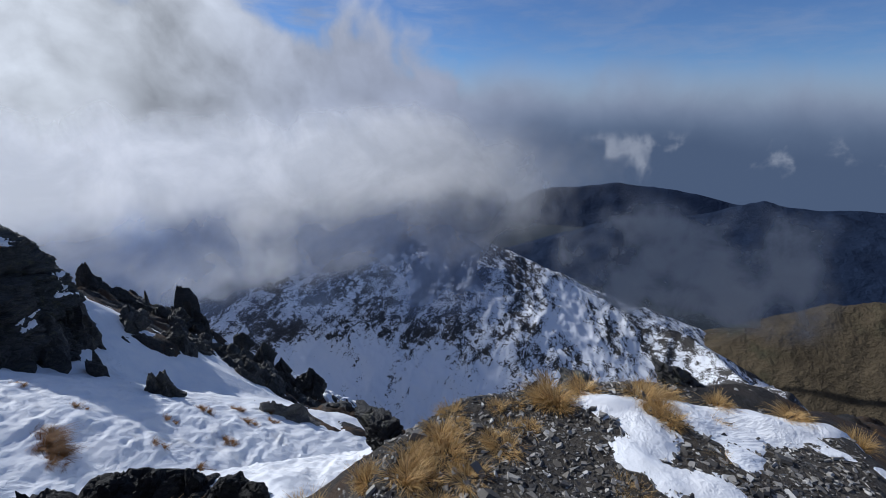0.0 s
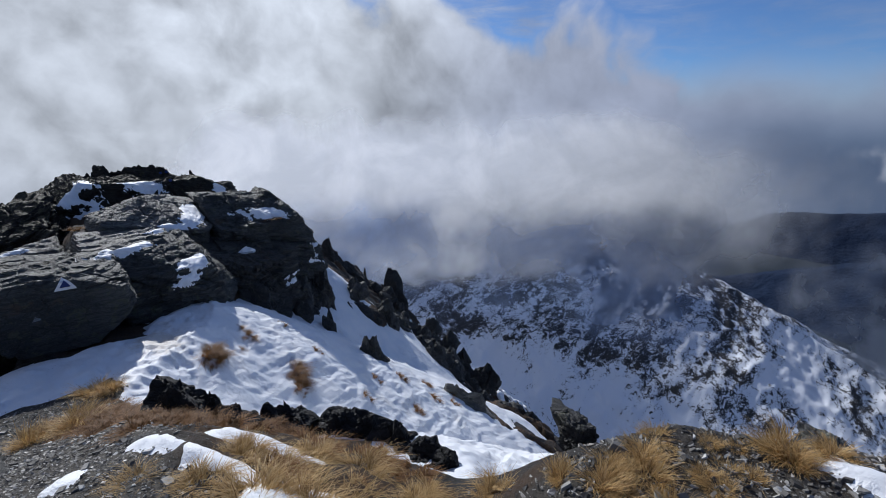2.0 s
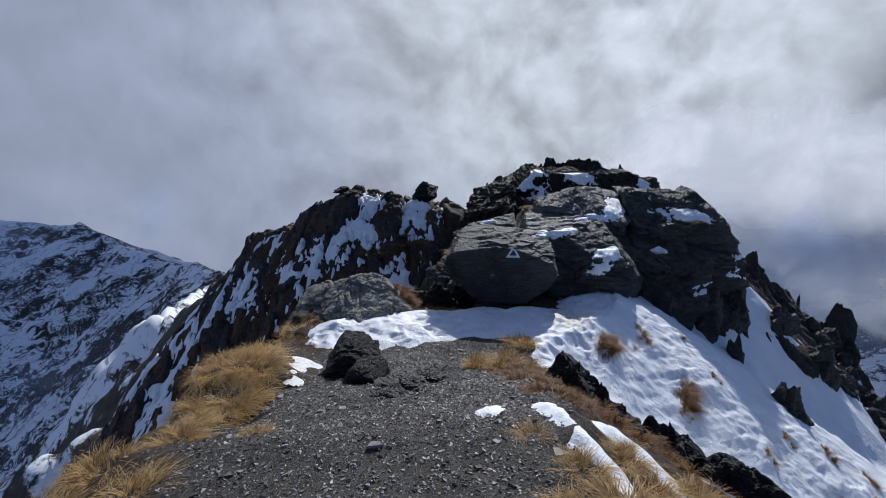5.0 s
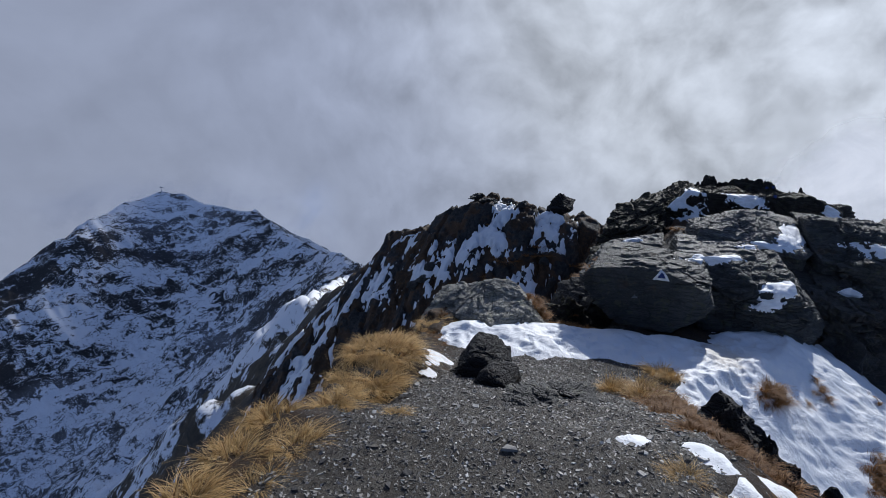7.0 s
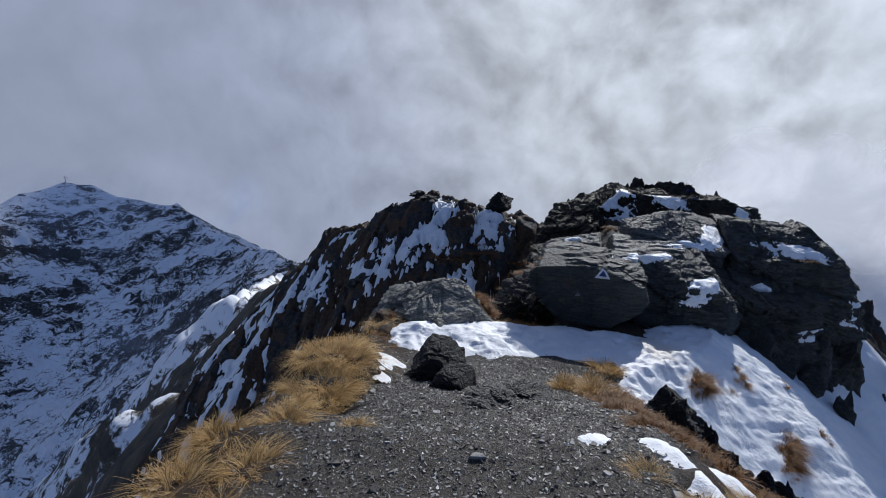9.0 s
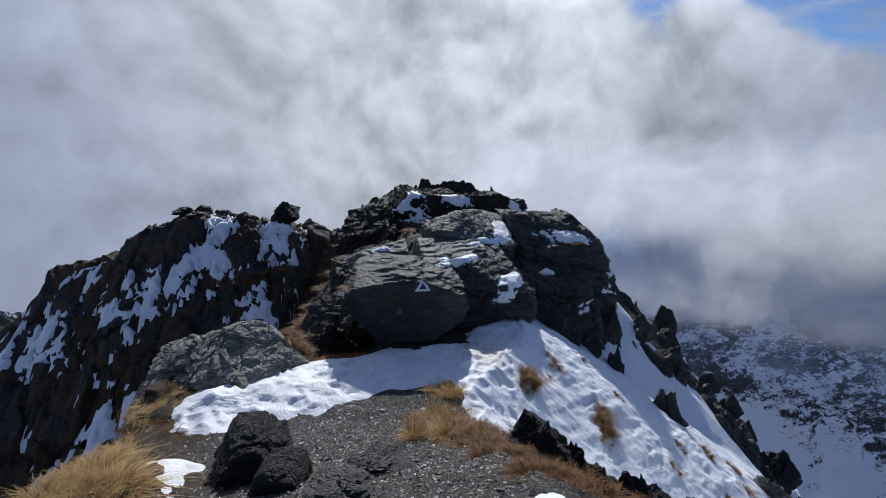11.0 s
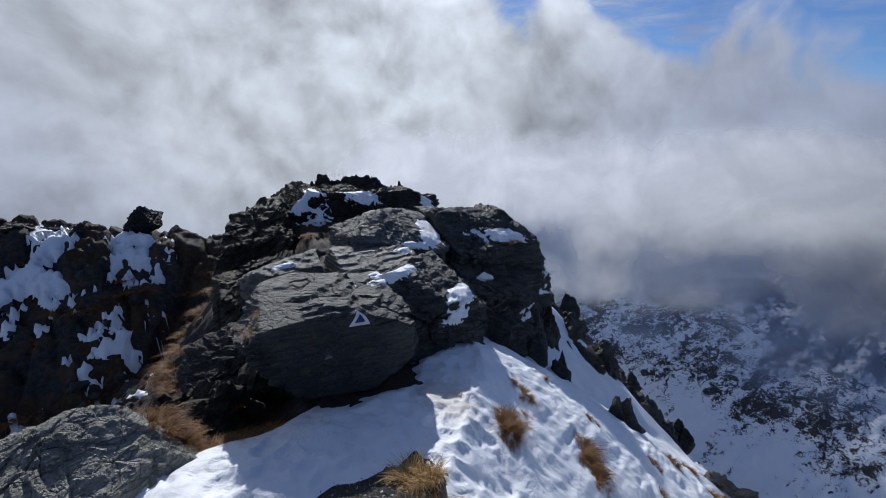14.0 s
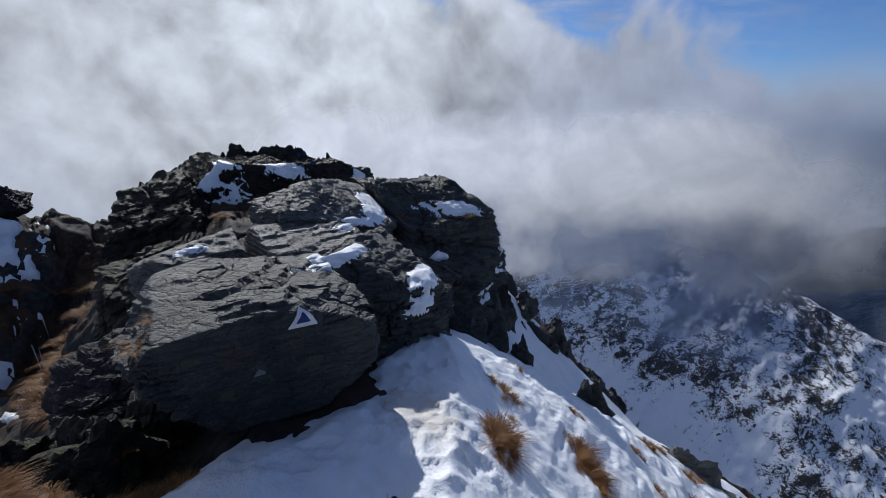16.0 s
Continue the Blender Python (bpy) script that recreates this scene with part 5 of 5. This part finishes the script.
def snow_patch(cx, cy, cz, ru, rv, turn, seed, thick=0.045, n=46):
    """A thin drift that clings to the rock's sunny, leaning side and fills its hollows."""
    up = Vector((0.0, -0.62, 0.78)).normalized()
    right = Vector((1, 0, 0))
    ahead = up.cross(right)
    u, v = np.meshgrid(np.linspace(-1.25, 1.25, n), np.linspace(-1.25, 1.25, n), indexing="ij")
    c, s = math.cos(radians(turn)), math.sin(radians(turn))
    a, b = u * ru * c - v * rv * s, u * ru * s + v * rv * c
    h = np.full(a.shape, -9.0)
    at = Vector((cx, cy, cz))
    for i in range(n):
        for j in range(n):
            hit = TOPS.ray_cast(at + right * a[i, j] + ahead * b[i, j] + up * 1.2, -up)
            if hit[0] is not None:
                h[i, j] = (hit[0] - at).dot(up)
    off = (h < -0.8) | (h > 0.8)
    h = np.where(off, 0.0, h)
    for _ in range(3):
        q = np.pad(h, 1, mode="edge")
        h = (q[:-2, 1:-1] + q[2:, 1:-1] + q[1:-1, :-2] + q[1:-1, 2:] + 2 * h) / 6
    gx, gy = np.gradient(h, 2.5 * ru / (n - 1), 2.5 * rv / (n - 1))
    edge = 1.0 - 1.2 * smooth(np.hypot(gx, gy), 0.7, 1.6) - np.hypot(u, v) + fbm(seed, (a, b), 1.5 / max(ru, rv), 4, 0.6) * 0.7
    edge = np.where(off, -1.0, edge)
    h = h + np.clip(edge, -0.8, 0.5) * thick * 1.8 + fbm(seed + 1, (a, b), 5.0, 2) * 0.008
    p = np.array(at)[None] + a.ravel()[:, None] * np.array(right) + b.ravel()[:, None] * np.array(ahead) + h.ravel()[:, None] * np.array(up)
    f = grid_faces(n, n)
    f = f[(edge.ravel()[f] > -0.35).all(axis=1)]
    if not len(f):
        return None
    root = np.arange(n * n)
    for _ in range(2 * n):                       # keep the largest connected drift
        low = root[f].min(axis=1)
        for c in range(4):
            np.minimum.at(root, f[:, c], low)
    ids, sizes = np.unique(root[f[:, 0]], return_counts=True)
    f = f[root[f[:, 0]] == ids[np.argmax(sizes)]]
    used = np.unique(f)
    index = np.zeros(n * n, int)
    index[used] = np.arange(len(used))
    ob = new("snow_patch", mesh_from("snow_patch", p[used], index[f], M_SNOW))
    return tagged(ob, "small drift of old snow caught on the rock", "snow patch", "snow patches on the rocks")


for i, (cx, cy, cz, ru, rv, turn) in enumerate([
        (0.58, 15.1, -0.40, 0.48, 0.70, 12), (2.1, 15.5, -0.55, 0.55, 0.26, -10), (2.35, 10.5, -0.45, 0.26, 0.75, -18), (1.8, 9.85, -0.50, 0.50, 0.22, 8),
        (3.5, 10.05, -0.15, 0.42, 0.17, -22), (3.95, 9.95, -0.30, 0.40, 0.15, -30), (1.74, 7.65, -0.52, 0.19, 0.50, -32), (0.62, 7.6, -0.03, 0.30, 0.12, 5),
        (0.95, 8.4, -0.50, 0.45, 0.18, 10), (3.09, 9.54, -1.02, 0.16, 0.10, 0), (4.1, 9.4, -1.70, 0.24, 0.42, -20), (4.9, 10.5, -1.70, 0.30, 0.50, -20),
        (5.9, 10.8, -2.47, 0.35, 0.45, -15), (4.3, 15.6, -0.70, 0.45, 0.18, -30), (-0.5, 9.2, -0.25, 0.20, 0.10, 0)]):
    snow_patch(cx, cy, cz, ru, rv, turn, 400 + 3 * i)


# three dabs of faded blue paint on the summit rock
for dx, dz, r in [(-0.10, 0.05, 0.045), (0.08, 0.06, 0.045), (0.0, -0.09, 0.05)]:
    hit = TOPS.ray_cast(Vector((2.76 + dx, 12.5, dz)), Vector((0, 1, 0)))
    if hit[0] is not None:
        bm = bmesh.new()
        bmesh.ops.create_cone(bm, cap_ends=True, segments=14, radius1=r, radius2=r * 0.9, depth=0.03,
                              matrix=Matrix.Translation(hit[0] - summit_rock.location) @ hit[1].to_track_quat("Z", "Y").to_matrix().to_4x4())
        part("paint_dab", bm, M_BLUE, summit_rock, "dab of faded blue paint")


# ---- gravel and stones ----
def flake(rng, size):
    """A flat chip of slate: an uneven prism of five or six corners."""
    n = int(rng.integers(4, 7))
    a = np.sort(rng.uniform(0, 2 * math.pi, n)) + 0.0
    r = size * rng.uniform(0.55, 1.0, n)
    t = size * rng.uniform(0.06, 0.18)
    squeeze = rng.uniform(0.5, 1.0)
    top = np.column_stack([r * np.cos(a) * 0.86, r * np.sin(a) * squeeze * 0.86, np.full(n, t) + rng.normal(size=n) * t * 0.2])
    low = np.column_stack([r * np.cos(a), r * np.sin(a) * squeeze, np.full(n, -t)])
    faces = [(0, i, i + 1) for i in range(1, n - 1)]
    for i in range(n):
        j = (i + 1) % n
        faces += [(i, n + i, n + j), (i, n + j, j)]
    return np.vstack([top, low]), np.array(faces)


def turned(rng, tilt):
    return np.array(Euler((rng.normal() * tilt, rng.normal() * tilt, rng.uniform(0, 6.283))).to_matrix())


def gravel(name, label, count, seed, spot, smallest, largest, mat):
    rng = np.random.default_rng(seed)
    kinds = [flake(rng, 1.0) for _ in range(40)]
    xs, ys = spot(rng, count)
    zs = land(xs, ys)
    verts, faces, base = [], [], 0
    for x, y, z in zip(xs, ys, zs):
        v, f = kinds[int(rng.integers(40))]
        s = smallest * (largest / smallest) ** (rng.uniform() ** 2.2)
        verts.append(v @ turned(rng, 0.30).T * s + (x, y, z + s * 0.08))
        faces.append(f + base)
        base += len(v)
    ob = new(name, mesh_from(name, np.vstack(verts), np.vstack(faces), mat, shade=False))
    return tagged(ob, label, "gravel", kind="stuff")


def chip_material(name):
    m, k = material(name)
    p = k.add("ShaderNodeTexCoord").outputs["Object"]
    isl = k.add("ShaderNodeNewGeometry").outputs["Random Per Island"]
    rnd = k.add("ShaderNodeObjectInfo").outputs["Random"]
    key = k.math("FRACT", k.math("ADD", isl, k.math("MULTIPLY", rnd, 3.7)))
    c = k.mix(k.ramp(key, 0.30, 0.95), (0.055, 0.050, 0.044), (0.44, 0.42, 0.38))
    c = k.mix(k.ramp(key, 0.88, 0.97), c, (0.66, 0.65, 0.62))
    warm = k.math("FRACT", k.math("MULTIPLY", key, 9.7))
    c = k.mix(k.math("MULTIPLY", k.ramp(warm, 0.75, 0.95), 0.6), c, (0.11, 0.09, 0.062))
    n = k.noise(p, 60, 5, 0.65)
    c = k.mix(k.math("MULTIPLY", n, 0.5), c, (0.04, 0.04, 0.04))
    finish(k, c, k.ramp(n, 0.3, 0.7, 0.4, 0.7), n, 0.4, 0.006, 0.5)
    return m


M_CHIP = chip_material("slate_chips")


def scatter(box, weight):
    """Spots in a box, kept by weight(x, y)."""
    def spots(rng, count):
        xs, ys = np.zeros(0), np.zeros(0)
        while len(xs) < count:
            x, y = rng.uniform(box[0], box[1], count * 2), rng.uniform(box[2], box[3], count * 2)
            ok = rng.uniform(size=count * 2) < weight(x, y)
            xs, ys = np.append(xs, x[ok]), np.append(ys, y[ok])
        return xs[:count], ys[:count]
    return spots


def bare(x, y):
    return (trodden(x, y) * 0.95 + 0.06) * (snow_cover(x, y) < 0.02)


gravel("gravel", "loose grey slate gravel covering the path", 54000, 11, scatter((-2.4, 1.2, 0.5, 5.6), bare), 0.005, 0.026, M_CHIP)
gravel("gravel", "loose slate rubble covering the spur", 14000, 12, scatter((1.4, 4.2, -1.8, 1.4), bare), 0.010, 0.042, M_CHIP)

CHIPS = []
rng = np.random.default_rng(21)
for i in range(10):
    v, f = flake(rng, 1.0)
    CHIPS.append(mesh_from("stone", v, f, M_CHIP, shade=False))


def stone(x, y, s, turn, lean=6.0):
    ob = new("stone", CHIPS[int(abs(x * 31 + y * 17)) % 10])
    ob.matrix_world = pose(x, y, height(x, y) + s * 0.16, lean, lean * 0.6, turn) @ Matrix.Diagonal((s, s, s, 1))
    return tagged(ob, "flat angular piece of grey slate lying loose", "stone", "loose stones")


sx, sy = scatter((-2.0, 0.9, 1.0, 5.0), bare)(rng, 240)
for x, y in zip(sx, sy):
    stone(float(x), float(y), float(rng.uniform(0.022, 0.05)), float(rng.uniform(0, 360)))
sx, sy = scatter((1.6, 4.0, -1.6, 1.0), bare)(rng, 120)
for x, y in zip(sx, sy):
    stone(float(x), float(y), float(rng.uniform(0.03, 0.075)), float(rng.uniform(0, 360)), 12.0)
stone(-0.62, 1.9, 0.075, 20)
stone(0.48, 1.95, 0.06, 70)
for x, y, s, lean in [(2.45, 0.2, 0.12, 60), (2.95, -0.05, 0.13, 65), (2.3, 0.05, 0.14, 30), (2.55, 0.62, 0.13, 20)]:
    stone(x, y, s, 40, lean)


# low dark bedrock showing through the path
for i, (x, y, s) in enumerate([(-0.86, 2.78, 0.16), (-0.74, 3.08, 0.22), (-0.60, 3.4, 0.22), (-0.48, 3.68, 0.18), (0.42, 2.62, 0.10)]):
    rock("rock", "low dark bedrock showing through the gravel", (x, y, height(x, y) - 0.03), (s * 1.3, s, s * 0.5), 970 + i, M_ROCK, (4, 6, 65), 5, 0.12, 0, group="bedrock in the path")


# ---- grass ----
def blades(seed, count, spread, length, droop, mat, flatness=0.0):
    """A tussock of thin arching blades, gathered in locks that fall outwards."""
    rng = np.random.default_rng(seed)
    verts, faces = [], []
    lock = 14
    for i in range(count):
        if i % lock == 0:
            a, r = rng.uniform(0, 6.283), spread * math.sqrt(rng.uniform())
            heart = np.array([r * math.cos(a), r * math.sin(a), -0.02])
            main, reach, fall = a + rng.normal() * 1.1, rng.uniform(0.5, 1.15), rng.uniform(0.5, 1.3)
        root = heart + rng.normal(size=3) * (0.012, 0.012, 0.0)
        lean = main + rng.normal() * 0.4
        out = np.array([math.cos(lean), math.sin(lean), 0])
        side = np.array([-out[1], out[0], 0])
        L, w = length * reach * rng.uniform(0.7, 1.1), rng.uniform(0.0016, 0.0036)
        up, bend = rng.uniform(0.75, 1.0) * (1 - flatness), droop * fall * rng.uniform(0.85, 1.15) * (0.4 + r / spread)
        base = len(verts)
        for t in (0.0, 0.3, 0.6, 0.85, 1.0):
            p = root + out * L * (0.15 * t + bend * t * t) + np.array([0, 0, L * (up * t - 0.68 * bend * t * t)])
            k = w * (1 - 0.75 * t)
            verts += [p - side * k, p + side * k]
        for j in range(4):
            b = base + 2 * j
            faces.append((b, b + 1, b + 3, b + 2))
    return mesh_from("grass_tuft", np.array(verts), np.array(faces), mat)


STRAW = [blades(500 + i, 1000, 0.16, 0.24, 0.8, M_STRAW, 0.15) for i in range(5)]
RUST = [blades(520 + i, 520, 0.16, 0.15, 0.7, M_RUST, 0.25) for i in range(3)]
BUNCH = [blades(560 + i, 800, 0.075, 0.19, 0.5, M_STRAW, 0.05) for i in range(3)]
CLUMP = [blades(580 + i, 700, 0.085, 0.17, 0.75, M_RUST, 0.1) for i in range(3)]


def top_of_ground(x, y):
    """The ground, or the snow where it lies over it."""
    a, b = np.array([float(x)]), np.array([float(y)])
    z = float(land(a, b)[0])
    return max(z, float(snow_height(a, b)[0])) if snow_cover(a, b)[0] > 0 else z


def tuft(x, y, s, seed, kind=0, drop=0.0):
    pick = (STRAW, RUST, BUNCH, CLUMP)[kind]
    ob = new("grass_tuft", pick[seed % len(pick)])
    ob.matrix_world = pose(x, y, top_of_ground(x, y) - 0.02 - drop, 0, 0, seed * 67.0) @ Matrix.Diagonal((s, s, s * (0.85 + 0.3 * ((seed * 0.37) % 1)), 1))
    return tagged(ob, ("tussock of long straw-yellow dead grass", "low mat of rust-brown dead grass", "compact bunch of upright straw-coloured grass", "drooping clump of rust-brown grass in the snow")[kind], "grass tuft",
                  ("straw tussocks", "rusty turf", "grass bunches", "grass clumps in the snow")[kind])


for i, (x, y, s) in enumerate([(-2.75, 4.25, 1.1), (-2.75, 3.75, 0.9), (-2.25, 3.15, 1.1), (-2.5, 3.35, 1.0), (-2.1, 2.75, 0.8), (-2.45, 2.6, 0.9), (-2.15, 2.2, 0.7),
                               (-2.0, 1.85, 0.8), (-2.2, 1.5, 0.9), (-1.85, 1.35, 0.9), (-2.1, 1.1, 0.9), (-1.75, 0.95, 0.8), (-2.0, 0.7, 0.9), (-1.6, 0.6, 0.8), (-1.5, 1.95, 0.5),
                               (-2.45, 3.4, 1.05), (-2.65, 3.7, 1.1), (-2.78, 3.95, 1.0), (-2.38, 3.1, 0.95), (-2.6, 3.2, 1.0), (-2.2, 2.73, 1.1), (-2.15, 2.5, 1.0), (-2.6, 3.0, 0.9), (-2.9, 3.4, 0.8)]):
    tuft(x, y, s, i)
for i, (x, y, s) in enumerate([(0.18, 5.27, 0.95), (0.32, 5.20, 0.8), (0.02, 4.75, 1.0), (0.10, 4.62, 0.9), (-0.22, 4.0, 0.9), (0.07, 3.9, 1.0), (0.02, 4.25, 0.8), (0.35, 2.1, 0.6), (0.6, 1.8, 0.8), (0.78, 1.55, 0.9), (0.95, 1.35, 0.9), (0.5, 1.5, 0.7), (1.0, 1.85, 0.8), (0.85, 2.05, 0.8),
                               (1.28, 2.05, 0.7), (1.5, 1.75, 0.8), (1.25, 1.5, 0.8), (1.75, 1.45, 0.7), (1.5, 1.25, 0.8), (2.05, 1.1, 0.7), (1.1, 1.05, 0.7), (0.65, 1.15, 0.7), (1.8, 1.0, 0.6), (1.4, 0.9, 0.6)]):
    tuft(x, y, s * (1.35 if i < 7 else 1.0), i + 31, 2 if i < 7 else 0)
for i, (x, y, s) in enumerate([(-2.62, 5.45, 0.8), (-2.75, 5.2, 0.9), (-2.55, 4.55, 0.8), (-2.85, 4.95, 0.9), (-2.7, 4.7, 1.0), (-2.95, 5.5, 0.9), (-3.0, 5.2, 0.8), (-2.8, 4.4, 0.9), (-2.9, 5.75, 0.8)]):
    tuft(x, y, s, i + 11, 1 if i % 3 else 0)
for i, (x, y, s) in enumerate([(3.32, 0.02, 1.0), (3.27, -0.06, 0.85), (3.5, -0.18, 0.8), (3.62, -0.58, 0.9), (3.66, -0.70, 0.8), (3.45, -0.68, 0.7), (3.4, -0.75, 0.6), (3.55, -1.0, 0.6), (2.63, 0.52, 0.8), (2.52, 0.43, 0.8),
                               (2.4, 0.58, 0.8), (2.3, 0.45, 0.7), (2.70, 0.12, 0.65), (2.75, 0.22, 0.6), (2.25, 0.55, 0.8), (2.4, 0.25, 0.7), (2.95, 0.05, 0.5), (3.06, 0.30, 0.5), (3.9, -1.5, 0.7), (3.8, -1.05, 0.7), (4.0, -1.9, 0.7),
                               (2.85, 0.55, 0.6), (2.2, 0.75, 0.7), (3.15, 0.2, 0.45), (2.15, 0.3, 0.6)]):
    tuft(x, y, s * 1.15, i + 61, 2, 0.0)
rng = np.random.default_rng(77)
for i in range(14):
    x, y = float(rng.uniform(2.1, 3.9)), float(rng.uniform(-1.3, 0.9))
    if snow_cover(np.array([x]), np.array([y]))[0] < -0.03:
        tuft(x, y, float(rng.uniform(0.35, 0.65)), i + 90, 2, 0.01)
for i in range(95):
    u = rng.uniform()
    x, y = 0.02 + 0.62 * u + rng.normal() * 0.16, 4.75 - 1.95 * u + rng.normal() * 0.16
    tuft(float(x), float(y), float(rng.uniform(0.6, 1.1)), i, 1)
for i in range(26):
    x, y = rng.uniform(0.75, 2.35), 3.05 + rng.normal() * 0.13
    tuft(float(x), float(y - 0.25 * max(x - 1.5, 0)), float(rng.uniform(0.6, 1.0)), i + 3, 1)
for i in range(26):
    y = rng.uniform(1.4, 2.7)
    x = float(rng.uniform(0.7, 1.9))
    if snow_cover(np.array([x]), np.array([y]))[0] < 0:
        tuft(x, float(y), float(rng.uniform(0.6, 1.0)), i + 5, 1)
for i, (x, y, s) in enumerate([(1.45, 6.0, 1.5), (1.38, 5.88, 1.2), (2.5, 5.75, 1.3), (2.58, 5.95, 1.4), (2.62, 6.15, 1.2), (2.45, 5.55, 1.1), (2.12, 6.65, 1.4), (2.08, 6.8, 1.1), (4.7, 5.65, 1.4), (3.6, 5.6, 1.0), (5.6, 6.2, 1.3), (1.9, 6.3, 0.9), (6.3, 6.4, 1.4), (3.2, 6.6, 1.0),
                               (4.2, 6.3, 1.1), (5.0, 6.6, 1.3), (3.8, 5.0, 1.1), (3.0, 4.9, 1.0), (5.9, 6.9, 1.3), (6.6, 6.9, 1.5), (2.9, 7.4, 1.0)]):
    for j, (dx, dy) in enumerate([(0, 0), (0.07, -0.09)]):
        tuft(x + dx, y + dy, s * (1.1 - 0.2 * j) * (1.0 if i < 4 else 0.62), i + j, 3, 0.02)
for i, (x, y, s) in enumerate([(-1.75, 6.5, 0.7), (-2.0, 6.8, 0.7), (-1.6, 6.75, 0.7), (-1.35, 6.5, 0.6), (-2.9, 5.4, 0.9), (-3.1, 5.0, 0.8), (-2.9, 4.7, 0.8), (2.25, 9.2, 0.9), (0.35, 13.6, 1.2), (0.7, 13.2, 1.1), (3.9, 9.9, 1.0)]):
    ob = tuft(x, y, s, i, 1)
    ob.location.z = surface(x, y) - 0.02
for i in range(30):
    y = float(rng.uniform(5.7, 7.4))
    x = float(rng.uniform(-2.0, -0.75))
    if snow_cover(np.array([x]), np.array([y]))[0] < 0.02:
        ob = tuft(x, y, float(rng.uniform(0.5, 0.85)), i, 1)
        ob.location.z = surface(x, y) - 0.02
for i in range(16):
    x, y = float(rng.uniform(-1.95, -0.85)), float(rng.uniform(6.3, 6.75))
    ob = tuft(x, y, float(rng.uniform(0.8, 1.2)), i, 3)
    ob.location.z = surface(x, y) - 0.02
for i in range(70):
    x, y = float(rng.uniform(-9.5, -0.6)), float(rng.uniform(10.5, 24.5))
    if snow_cover(np.array([x]), np.array([y]))[0] < -0.05:
        tuft(x, y, float(rng.uniform(1.8, 3.2)), i, 1)
